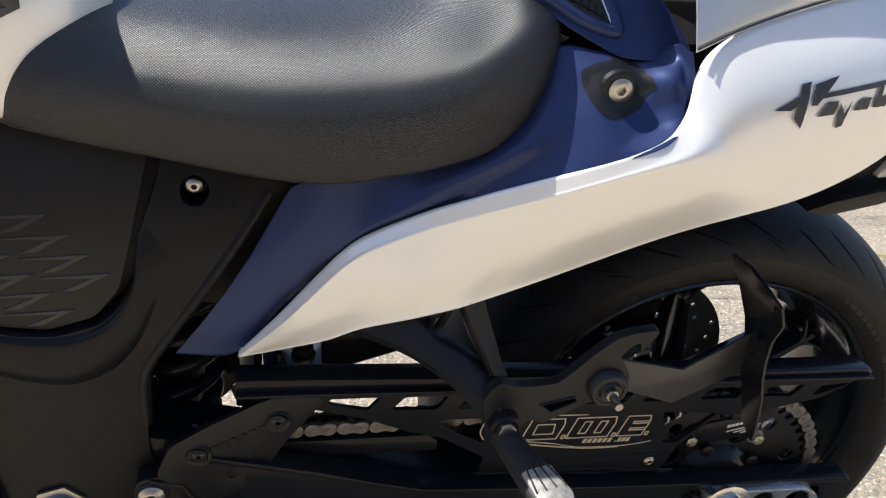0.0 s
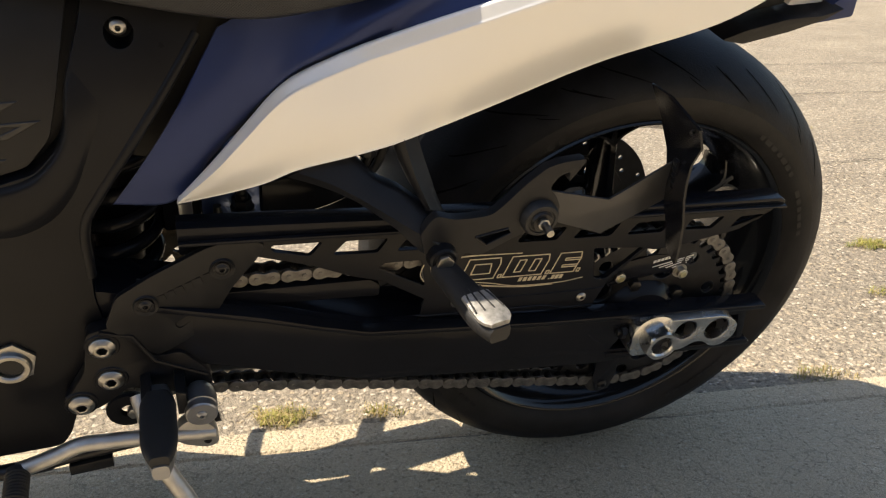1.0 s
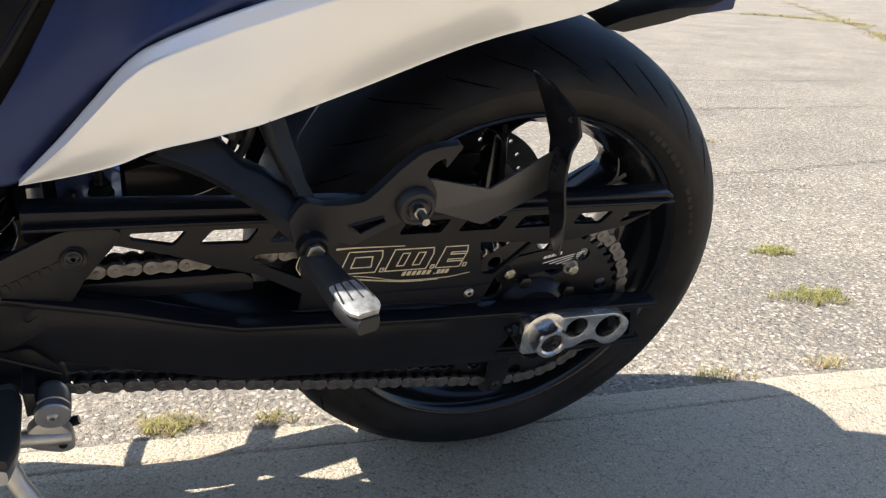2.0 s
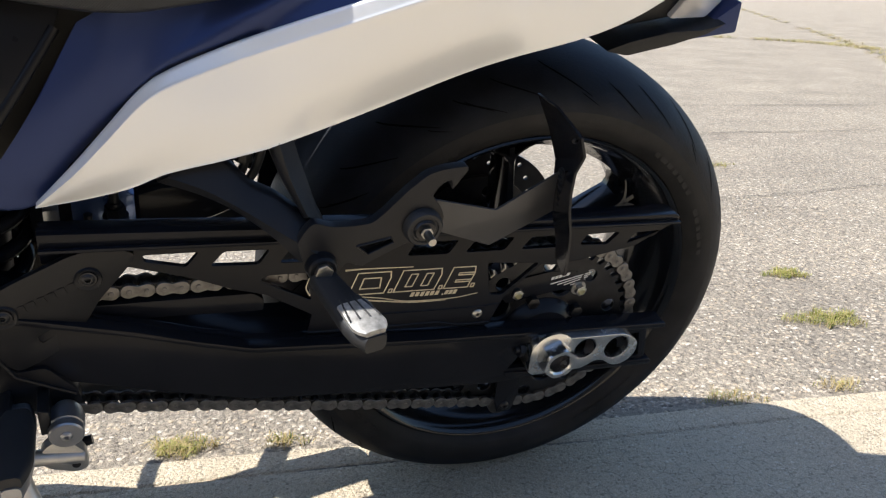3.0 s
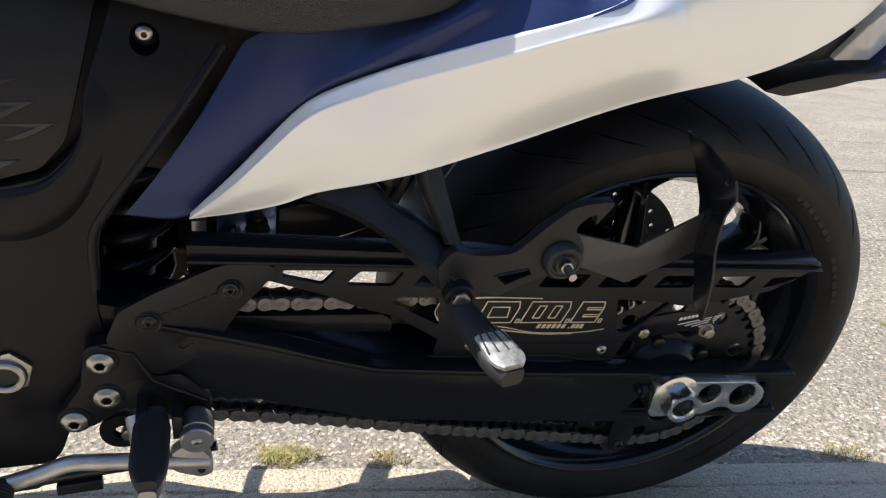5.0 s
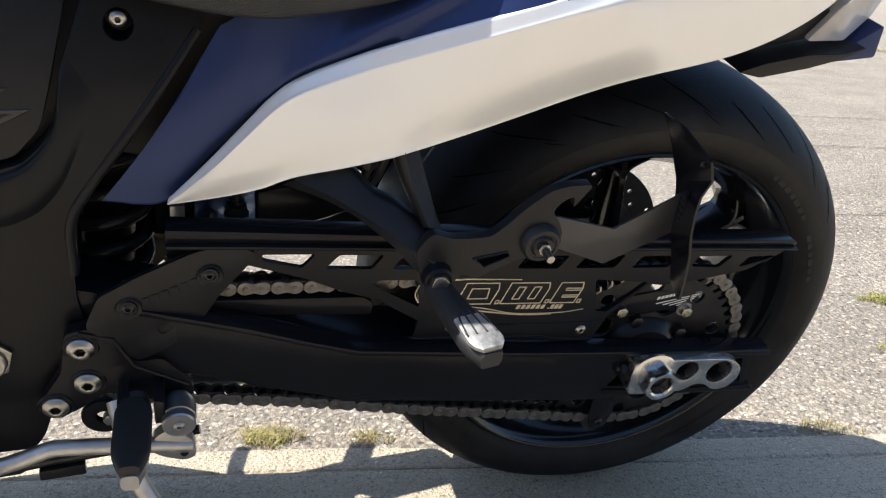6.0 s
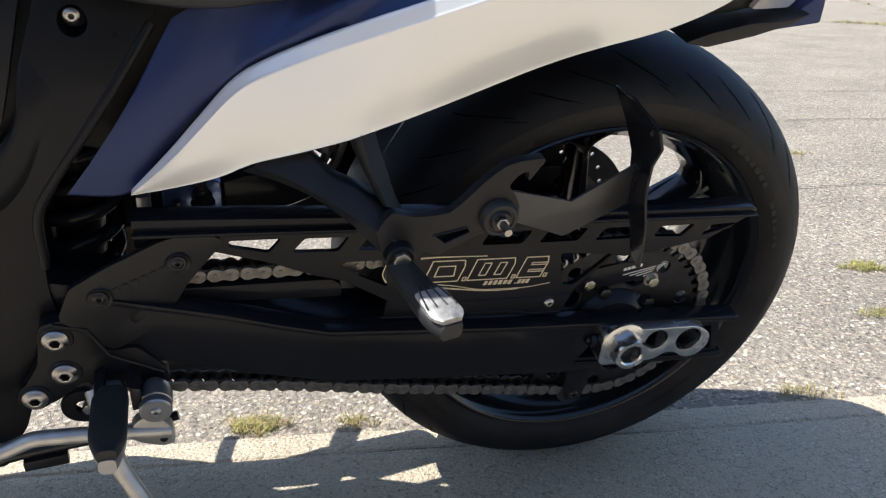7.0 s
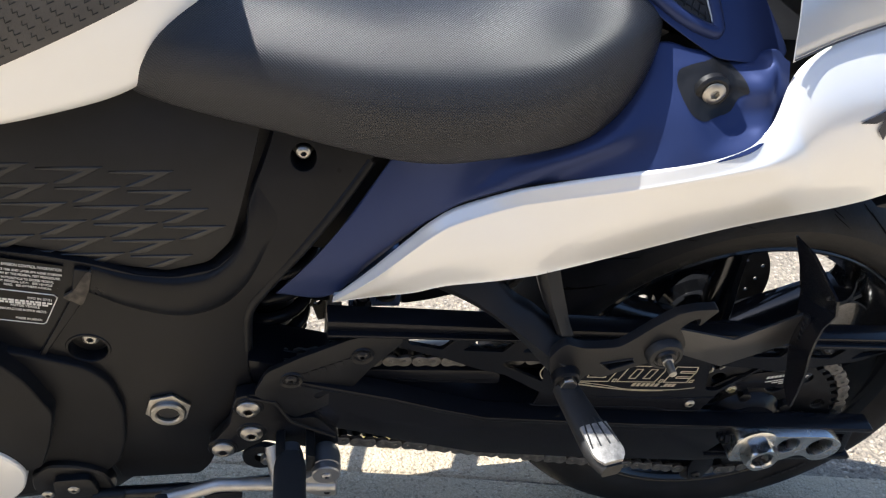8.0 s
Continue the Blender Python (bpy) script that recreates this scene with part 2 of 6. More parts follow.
def plate(outline, y0, y1, bevel=0.0015, holes=(), shear=None, bm=None, seg=2, cuts=()):
    """A plate in the x-z plane between y0 and y1, with holes through it. shear: y added at (x, z); cuts: heights at which it may bend."""
    own = bmesh.new()
    edges = []
    for ring in (outline, *holes):
        vs = [own.verts.new((x, y0, z)) for x, z in ring]
        edges += [own.edges.new((a, c)) for a, c in zip(vs, vs[1:] + vs[:1])]
    if holes:
        r = bmesh.ops.triangle_fill(own, edges=edges, use_beauty=True)
        faces = [f for f in r["geom"] if isinstance(f, bmesh.types.BMFace)]
    else:
        faces = [own.faces.new(own.verts[:])]
    ext = bmesh.ops.extrude_face_region(own, geom=faces)
    for v in ext["geom"]:
        if isinstance(v, bmesh.types.BMVert):
            v.co.y = y1
    bmesh.ops.recalc_face_normals(own, faces=own.faces)
    bev(own, bevel, seg=seg)
    for z in cuts:
        bmesh.ops.bisect_plane(own, geom=[*own.verts, *own.edges, *own.faces], plane_co=(0, 0, z), plane_no=(0, 0, 1), dist=1e-6)
    if shear:
        for v in own.verts:
            v.co.y += shear(v.co.x, v.co.z)
    return join(bm, own) if bm else own


def join(bm, other):
    me = bpy.data.meshes.new("joined")
    other.to_mesh(me)
    other.free()
    bm.from_mesh(me)
    bpy.data.meshes.remove(me)
    return bm


def spline(pts, n):
    """Catmull-Rom through the points, n steps between each two."""
    p = [np.array(q, float) for q in pts]
    p = [2 * p[0] - p[1], *p, 2 * p[-1] - p[-2]]
    out = []
    for i in range(1, len(p) - 2):
        for k in range(n):
            t = k / n
            a, c, d, e = p[i - 1], p[i], p[i + 1], p[i + 2]
            out.append(0.5 * (2 * c + (d - a) * t + (2 * a - 5 * c + 4 * d - e) * t * t + (3 * c - a - 3 * d + e) * t ** 3))
    return out + [p[-2]]


def rounded(pts, r, n=4):
    """A closed outline with its corners rounded by r."""
    out = []
    for i, p in enumerate(pts):
        p, a, c = (np.array(q, float) for q in (p, pts[i - 1], pts[(i + 1) % len(pts)]))
        da, dc = a - p, c - p
        la, lc = np.linalg.norm(da), np.linalg.norm(dc)
        k = min(r, la * 0.45, lc * 0.45)
        s, e = p + da / la * k, p + dc / lc * k
        for j in range(n + 1):
            t = j / n
            out.append(tuple((1 - t) ** 2 * s + 2 * t * (1 - t) * p + t * t * e))
    return out


def skin(rows, bm=None, close_u=False, caps=False):
    """Faces between rows of points, all of one length."""
    own = bm or bmesh.new()
    vs = [[own.verts.new(q) for q in row] for row in rows]
    for a, c in zip(vs, vs[1:]):
        m = len(a)
        for i in range(m if close_u else m - 1):
            j = (i + 1) % m
            own.faces.new((a[i], a[j], c[j], c[i]))
    if caps and close_u:
        own.faces.new(vs[0]), own.faces.new(vs[-1][::-1])
    return own


def loft(sections, nu=6, nv=6):
    """A smooth sheet through sections of a few points each."""
    rows = [spline(s, nv) for s in sections]
    cols = [spline(c, nu) for c in zip(*rows)]
    return [list(r) for r in zip(*cols)]


def thick(rows, way):
    """A sheet with a second skin behind it, the vector way further in, joined along the rim."""
    m, n = len(rows), len(rows[0])
    bm = bmesh.new()
    way = Vector(way)
    va = [[bm.verts.new(q) for q in r] for r in rows]
    vb = [[bm.verts.new(Vector(q) + way) for q in r] for r in rows]
    for i in range(m - 1):
        for k in range(n - 1):
            bm.faces.new((va[i][k], va[i][k + 1], va[i + 1][k + 1], va[i + 1][k]))
            bm.faces.new((vb[i][k], vb[i + 1][k], vb[i + 1][k + 1], vb[i][k + 1]))
    rim = [(i, 0) for i in range(m)] + [(m - 1, k) for k in range(1, n)] + [(i, n - 1) for i in range(m - 2, -1, -1)] + [(0, k) for k in range(n - 2, 0, -1)]
    for (a, c), (d, e) in zip(rim, rim[1:] + rim[:1]):
        bm.faces.new((va[a][c], va[d][e], vb[d][e], vb[a][c]))
    return bm


def tube(path, radius, n=12, bm=None, flat=1.0, caps=True):
    """A round bar along a path; radius may be a list."""
    p = [Vector(q) for q in path]
    rad = radius if isinstance(radius, (list, tuple)) else [radius] * len(p)
    rows, side = [], None
    for i, q in enumerate(p):
        d = (p[min(i + 1, len(p) - 1)] - p[max(i - 1, 0)]).normalized()
        side = d.orthogonal().normalized() if side is None else (side - d * side.dot(d)).normalized()
        up = d.cross(side)
        rows.append([q + (side * math.cos(a) + up * math.sin(a) * flat) * rad[i] for a in (2 * math.pi * k / n for k in range(n))])
    return skin(rows, bm, True, caps)


def ring(c, profile, n=48, bm=None, axis="y", a0=0.0, a1=2 * math.pi):
    """A turned body about the y axis through c=(x, z): profile of (radius, y)."""
    own = bm or bmesh.new()
    full = abs(a1 - a0 - 2 * math.pi) < 1e-6
    rows = []
    for k in range(n if full else n + 1):
        a = a0 + (a1 - a0) * k / n
        rows.append([(c[0] + r * math.cos(a), y, c[1] + r * math.sin(a)) for r, y in profile])
    vs = [[own.verts.new(q) for q in row] for row in rows]
    for i in range(len(vs) if full else len(vs) - 1):
        a, d = vs[i], vs[(i + 1) % len(vs)]
        for j in range(len(profile) - 1):
            own.faces.new((a[j], a[j + 1], d[j + 1], d[j]))
    if profile[0][0] < 1e-6 or profile[-1][0] < 1e-6:
        bmesh.ops.remove_doubles(own, verts=own.verts, dist=1e-7)
    return own


def disc(c, y0, y1, r, bm=None, n=32, b=0.001):
    """A solid disc on the y axis, y0 nearest the viewer's side."""
    return ring(c, [(0, y0), (r - b, y0), (r, y0 + b), (r, y1), (0, y1)], n, bm)


def hexagon(c, r, turn=0.0, n=6):
    return [(c[0] + r * math.cos(turn + k * 2 * math.pi / n), c[1] + r * math.sin(turn + k * 2 * math.pi / n)) for k in range(n)]


def socket_bolt(name, c, y, r, parent, material=STEEL, label="", dome=0.5, washer=True):
    """A button-head bolt facing -y with a hexagon socket; its head's seat is at y."""
    h = r * dome
    rs, bm = r * 0.40, bmesh.new()
    prof = [(rs * 0.97, y + h * 0.5), (rs, y - h * 0.94), (rs * 1.08, y - h), (r * 0.60, y - h * 0.97), (r * 0.66, y - h * 0.90), (r * 0.80, y - h * 0.68), (r * 0.92, y - h * 0.48), (r * 0.985, y - h * 0.36), (r, y - h * 0.30), (r, y)]
    ring(c, [(0, y + h * 0.5)] + prof, 6 * 6, bm)
    for v in bm.verts:
        dx, dz = v.co.x - c[0], v.co.z - c[1]
        d = math.hypot(dx, dz)
        if 0 < d < rs * 1.01:
            a = math.atan2(dz, dx) % (math.pi / 3) - math.pi / 6
            k = 0.88 / math.cos(a)
            v.co.x, v.co.z = c[0] + dx * k, c[1] + dz * k
    if washer:
        ring(c, [(r * 0.8, y - 0.0012), (r * 1.22, y - 0.0012), (r * 1.28, y - 0.0004), (r * 1.28, y + 0.001)], 36, bm)
    return part(name, bm, material, parent, label)


def hex_nut(name, c, y0, y1, r, bore, parent, material, flange=0.0, turn=0.2):
    """A chamfered hexagon nut along y with an open bore."""
    bm = bmesh.new()
    n, rows = 36, []
    def hexr(a, rr):
        return rr * math.cos(math.pi / 6) / math.cos((a - turn) % (math.pi / 3) - math.pi / 6)
    for k in range(n):
        a = 2 * math.pi * k / n
        ap = r * 0.90
        prof = [(bore, y1), (bore, y0 + 0.002), (bore + 0.002, y0), (min(ap, hexr(a, r)), y0), (hexr(a, r), y0 + (0.0025 if hexr(a, r) > ap else 0.0008)), (hexr(a, r), y1 - flange * 0.3)]
        if flange:
            prof += [(r * 1.12, y1 - flange * 0.25), (r * 1.16, y1)]
        rows.append([(c[0] + q * math.cos(a), y, c[1] + q * math.sin(a)) for q, y in prof])
    vs = [[bm.verts.new(q) for q in row] for row in rows]
    for i in range(n):
        a, d = vs[i], vs[(i + 1) % n]
        for j in range(len(a) - 1):
            bm.faces.new((a[j], a[j + 1], d[j + 1], d[j]))
    return part(name, bm, material, parent, sharp=24)


def bar(x, z, y, w, h, turn, bm, d=0.0006, lean=0.0):
    """A raised stroke on a side face: centre, size, turn in degrees."""
    c, s = math.cos(radians(turn)), math.sin(radians(turn))
    q = [(-w / 2 - lean * h / 2, -h / 2), (w / 2 - lean * h / 2, -h / 2), (w / 2 + lean * h / 2, h / 2), (-w / 2 + lean * h / 2, h / 2)]
    return plate([(x + a * c - e * s, z + a * s + e * c) for a, e in q], y - d, y, 0, bm=bm)


def write(text, size, material, parent, m, name="lettering"):
    """Letters as a mesh, with the built-in font, laid by the matrix m."""
    cu = bpy.data.curves.new(name, "FONT")
    cu.body, cu.size, cu.extrude, cu.align_x, cu.align_y = text, size, 0.0002, "LEFT", "CENTER"
    tmp = new(name, cu)
    me = bpy.data.meshes.new_from_object(tmp.evaluated_get(bpy.context.evaluated_depsgraph_get()))
    bpy.data.objects.remove(tmp)
    bpy.data.curves.remove(cu)
    me.transform(m)
    me.materials.clear()
    me.materials.append(material)
    ob = new(name, me)
    ob.parent = parent
    return ob


# ---- ground ----
def kerb_y(x):
    """Where the concrete ends and the asphalt begins."""
    return 1.199 + 0.068 * x + 0.008 * math.sin(1.5 * x + 0.4) + 0.0025 * noise.noise((x * 11, 3.1, 0))


def asphalt():
    bm = bmesh.new()
    xs = [-400, -60, -15, -5, *np.arange(-2.4, 7.01, 0.06), 10, 20, 60, 400]
    ys = [-400, -60, -10, 0.9, *np.arange(1.05, 3.4, 0.04), *np.arange(3.4, 11, 0.25), 14, 22, 60, 400]
    vs = []
    for y in ys:
        row = []
        for x in xs:
            z = -0.004 + 0.004 * noise.noise((x * 1.1, y * 1.1, 0)) + 0.0016 * noise.noise((x * 9, y * 9, 4)) if y > 0.95 else -0.012
            for c0, c1, w in ((2.50, 0.02, 0.012), (3.55, -0.05, 0.014)):
                d = abs(y - (c0 + c1 * (x - 1.4) + 0.05 * noise.noise((x * 2.3, c0, 1)) + 0.012 * noise.noise((x * 12, c0, 2))))
                z -= 0.009 * max(0, 1 - d / (w * 2.2))
            row.append(bm.verts.new((x, y, z)))
        vs.append(row)
    for a, c in zip(vs, vs[1:]):
        for i in range(len(a) - 1):
            bm.faces.new((a[i], a[i + 1], c[i + 1], c[i]))
    ob = part("ground", bm, ASPHALT, None)
    return tagged(ob, "worn asphalt with exposed pale aggregate in full sun", "asphalt", kind="structure")


def concrete():
    bm = bmesh.new()
    xs = [-60, -12, -4, *np.arange(-2.0, 3.01, 0.05), 5, 12, 60]
    rows = []
    for d, z in ((-60, 0.0), (-8, 0.0), (-2, 0.0), *((-1.4 + 0.05 * k, 0.0) for k in range(27)), (-0.078, 0.0), (-0.074, -0.0022), (-0.070, 0.0006), (-0.022, 0.0), (-0.010, -0.0025), (-0.003, -0.007), (0.0, -0.014), (0.0, -0.10)):
        rows.append([(x, kerb_y(max(-4, min(5, x))) + d + 0.0018 * noise.noise((x * 40, d * 9, 8)), z + 0.0015 * noise.noise((x * 1.6, d * 2, 9)) + 0.0006 * noise.noise((x * 14, d * 14, 2))) for x in xs])
    bm = skin(rows)
    ob = part("pavement", bm, CONCRETE, None)
    return tagged(ob, "sun-bleached concrete slab with hairline cracks and a rounded edge", "concrete", kind="structure")


def wall_south():
    """A plain unseen wall, added behind the camera to block low sky light."""
    bm = bmesh.new()
    bmesh.ops.create_cube(bm, size=1.0, matrix=pose(0, -4.6, 1.275) @ Matrix.Diagonal((28, 0.2, 2.65, 1)))
    bev(bm, 0.015)
    return tagged(part("wall_south", bm, BLOCKER, None), "plain grey unseen wall added to block low sky light", "wall", kind="structure")


wall_south()
GROUND = asphalt()
concrete()

# ---- motorcycle: x rearwards, y to the far side, z up; origin in the rear axle ----
bike = new("motorcycle")
bike.empty_display_size = 0.1
bike.matrix_world = pose(0.292, 1.073, 0.319, 17.6, 0, 14.0)
tagged(bike, "white and midnight blue sport motorcycle leaning on its side stand", "motorcycle")


# rear wheel
def tyre_profile(side=0):
    """The tread (0) or the near (-1) or far (1) sidewall as (radius, y)."""
    pts = [tyre_point(0.0, k / 16) for k in range(-16, 17)]
    out = [(p.x, p.y) for p in pts]
    low = [(0.2345, -0.0870), (0.2395, -0.0905), (0.2450, -0.0975), (0.2560, -0.1035)]
    if not side:
        return out[1:-1]
    near = [*low, *out[:2]]
    return near if side < 0 else [(r, -y) for r, y in near]


def tyre_point(a, s):
    """The tyre's surface at the angle a and s from -1 (near shoulder) to 1."""
    b = math.pi / 2 * s
    r = 0.267 + 0.0545 * abs(math.cos(b)) ** 0.90
    y = 0.1050 * math.copysign(abs(math.sin(b)) ** 0.92, math.sin(b))
    return Vector((r * math.cos(a), y, r * math.sin(a)))


def build_wheel():
    lip = [(0.2380, -0.0880), (0.2395, -0.0918), (0.2370, -0.0940), (0.2335, -0.0925), (0.2310, -0.0870), (0.2285, -0.0845), (0.2270, -0.0780), (0.2190, -0.0620),
           (0.2040, -0.0450), (0.2000, 0.0), (0.2030, 0.0450), (0.2230, 0.0780), (0.2335, 0.0925), (0.2395, 0.0918), (0.2380, 0.0880)]
    wheel = part("rear_wheel", ring((0, 0), lip, 128), RIM, bike, "gloss black cast alloy rear wheel", sharp=50)
    part("tyre", ring((0, 0), tyre_profile(), 160), RUBBER, wheel, "wide black sport tyre with scrubbed tread", sharp=60)
    for side in (-1, 1):
        part("sidewall", ring((0, 0), tyre_profile(side), 160), SIDEWALL, wheel, "dusty black tyre sidewall", sharp=60)
    # long curved tread grooves, shoulder sipes: raised strips with cut shade in their colour
    groove = mat("groove_shade", (0.004, 0.004, 0.0045), 0.85, 0.0, 0.0, 0.05, vary=0.1)
    for side in (-1, 1):
        for da, s0, s1, bend, w in ((57, 0.33, 0.74, -10.5, 0.0023), (68.5, 0.445, 0.77, -11, 0.0023), (75.5, 0.595, 0.80, -5.5, 0.0018), (85, 0.70, 0.84, -4.5, 0.0016), (41.5, 0.535, 0.85, -10, 0.0022)):
            pts = [(radians(da + bend * (j / 8) ** 1.25), side * (s0 + (s1 - s0) * j / 8)) for j in range(9)]
            ww = [w * math.sin(math.pi * min(0.94, max(0.06, j / 8))) ** 0.5 for j in range(9)]
            edge = [[], []]
            for (a, s), q in zip(pts, ww):
                for k, sg in ((0, 1), (1, -1)):
                    p = tyre_point(a + sg * q / 0.31 * 0.8, s)
                    edge[k].append(p + (p - tyre_point(a, s) * 0.7).normalized() * 0.0004)
            first = part("tread_groove", skin(edge), groove, wheel)
            turn = radians(17) if side > 0 else 0.0
            first.rotation_euler = (0, -turn, 0)
            for k in range(1, 10):
                o = first.copy()
                scene.collection.objects.link(o)
                o.rotation_euler = (0, -turn - 2 * math.pi * k / 10, 0)
    # faint moulded lettering of the near sidewall, as plain bars
    bm = bmesh.new()
    for start, count in ((14, 6), (38, 7), (118, 6), (200, 9), (300, 8)):
        for k in range(count):
            a = radians(start + 3.1 * k)
            bar(0.2565 * math.cos(a), 0.2565 * math.sin(a), -0.1036, 0.0075 + 0.002 * (k % 3), 0.0070, 90 + math.degrees(a), bm, 0.0003)
    tagged(part("moulded_lettering", bm, SIDEWALL, wheel), kind="stuff")
    # hub and six forked spokes
    bm = ring((0, 0), [(0.012, -0.075), (0.045, -0.073), (0.052, -0.066), (0.050, -0.045), (0.042, -0.035), (0.042, 0.040), (0.055, 0.050), (0.055, 0.07), (0.012, 0.075)], 64)
    part("hub", bm, RIM, wheel)
    for k in range(6):
        base = radians(37 + 60 * k)
        bm = bmesh.new()
        for r0, r1, sg, w0, w1 in ((0.040, 0.204, 0, 0.016, 0.0095), (0.184, 0.2150, -0.25, 0.0090, 0.0060), (0.184, 0.2150, 0.25, 0.0090, 0.0060)):
            rows = []
            for j in range(9):
                t = j / 8
                r = r0 + (r1 - r0) * (t ** 0.6 if sg else t)
                a = base + sg * t
                wid = w0 + (w1 - w0) * t
                dep = 0.026 + 0.010 * (1 - r / 0.2)
                d, s = Vector((math.cos(a), 0, math.sin(a))), Vector((-math.sin(a), 0, math.cos(a)))
                c = d * r + Vector((0, -0.010 - 0.012 * r / 0.2, 0))
                rows.append([c + s * (wid * u) + Vector((0, dep * v, 0)) for u, v in ((-1, 0.3), (-0.8, -0.7), (-0.35, -1), (0.35, -1), (0.8, -0.7), (1, 0.3), (0.5, 1), (-0.5, 1))])
            skin(rows, bm, True, True)
        part("spoke", bm, RIM, wheel, sharp=45)
    # drive sprocket with lightening holes
    outer = []
    for k in range(48):
        for d, r in ((-0.30, 0.1150), (-0.12, 0.1245), (0.12, 0.1245), (0.30, 0.1150)):
            a = 2 * math.pi * (k + d) / 48
            outer.append((r * math.cos(a), r * math.sin(a)))
    holes = [hexagon((0.098 * math.cos(2 * math.pi * (k + 0.5) / 10), 0.098 * math.sin(2 * math.pi * (k + 0.5) / 10)), 0.009, n=14) for k in range(10)]
    holes += [hexagon((0.072 * math.cos(2 * math.pi * k / 5), 0.072 * math.sin(2 * math.pi * k / 5)), 0.016, n=16) for k in range(5)]
    part("sprocket", plate(outer, -0.1530, -0.1470, 0.0006, holes, seg=1), BLACKSTEEL, wheel, "black rear sprocket with lightening holes")
    bm = ring((0, 0), [(0.014, -0.166), (0.040, -0.166), (0.052, -0.156), (0.058, -0.138), (0.060, -0.070)], 48)
    part("sprocket_carrier", bm, GLOSS, wheel)
    for k in range(5):
        a = 2 * math.pi * (k + 0.5) / 5
        part("sprocket_nut", plate(hexagon((0.055 * math.cos(a), 0.055 * math.sin(a)), 0.008), -0.163, -0.1530, 0.0008), BLACKSTEEL, wheel)
    # brake disc on the far side, and its carrier
    vent = [hexagon((r * math.cos(a), r * math.sin(a)), 0.0034, n=8) for k in range(30) for r, a in ((0.098 + 0.010 * (k % 3), 2 * math.pi * k / 30),)]
    part("brake_disc", plate(hexagon((0, 0), 0.129, n=64), 0.088, 0.093, 0.0005, [*vent, hexagon((0, 0), 0.088, n=32)], seg=1), BLACKSTEEL, wheel)
    cut = [hexagon((0.066 * math.cos(a), 0.066 * math.sin(a)), 0.009, n=14) for a in (2 * math.pi * (k + 0.3) / 6 for k in range(6))]
    part("disc_carrier", plate(hexagon((0, 0), 0.090, n=40), 0.082, 0.0885, 0.001, [*cut, hexagon((0, 0), 0.02, n=20)]), BLACKSTEEL, wheel)
    wheel.matrix_local = pose(0.0215, 0.0370, -0.0128, -1.0, 0, -2.6)
    return wheel


build_wheel()


# chain
def chain_path():
    """The loop of the chain's pins as a list of (x, z) at even steps."""
    R, r, front, rear = 0.1210, 0.0432, (-0.770, 0.083), (0.0185, 0.0005)
    pts = []
    for a in np.linspace(-99, 90, 90):
        pts.append((rear[0] + R * math.cos(radians(a)), rear[1] + R * math.sin(radians(a))))
    pts += [tuple(q) for q in spline([(0.0185, 0.1215), (-0.10, 0.1235), (-0.25, 0.1245), (-0.375, 0.1255), (-0.47, 0.1285), (-0.60, 0.1245), (-0.765, 0.1262)], 20)][1:]
    for a in np.linspace(92, 260, 40):
        pts.append((front[0] + r * math.cos(radians(a)), front[1] + r * math.sin(radians(a))))
    pts += [tuple(q) for q in spline([(-0.777, 0.0404), (-0.60, 0.004), (-0.476, -0.0190), (-0.388, -0.0362), (-0.261, -0.0664), (-0.121, -0.0956), (-0.037, -0.1128), (-0.0005, -0.1190)], 24)]
    p = np.array(pts)
    keep = np.r_[True, np.hypot(*np.diff(p, axis=0).T) > 1e-5]
    p = p[keep]
    s = np.r_[0, np.cumsum(np.hypot(*np.diff(p, axis=0).T))]
    n = int(round(s[-1] / 0.015875 / 2)) * 2
    return [(np.interp(q, s, p[:, 0]), np.interp(q, s, p[:, 1])) for q in (np.arange(n) + 0.35) * s[-1] / n], n


def link_mesh(y_near, y_far, t, half, waist, material, name):
    """Two waisted plates and a pair of pins or rollers, 15.9 mm between centres, along x."""
    bm = bmesh.new()
    out = []
    h = 0.015875 / 2
    for sx in (1, -1):
        for k in range(9):
            a = radians(-90 + 22.5 * k) if sx > 0 else radians(90 + 22.5 * k)
            out.append((sx * h + half * math.cos(a), half * math.sin(a)))
        out.append((0, half * waist * (1 if sx > 0 else -1)))
    for y in (y_near, y_far):
        plate(out, y, y + t, 0.0004, bm=bm, seg=1)
    for sx in (-h, h):
        ring((sx, 0), [(0.0001, y_near - 0.0011), (0.0020, y_near - 0.0011), (0.0026, y_near - 0.0006), (0.0026, y_near)], 10, bm)
        if name == "inner":
            ring((sx, 0), [(0.0050, y_near + t), (0.0050, y_far)], 10, bm)
        else:
            ring((sx, 0), [(0.0022, y_near + t), (0.0022, y_far)], 8, bm)
    me = bpy.data.meshes.new("chain_link")
    bmesh.ops.recalc_face_normals(bm, faces=bm.faces)
    bm.to_mesh(me)
    bm.free()
    me.materials.append(material)
    me.polygons.foreach_set("use_smooth", [True] * len(me.polygons))
    me.set_sharp_from_angle(angle=radians(30))
    return me


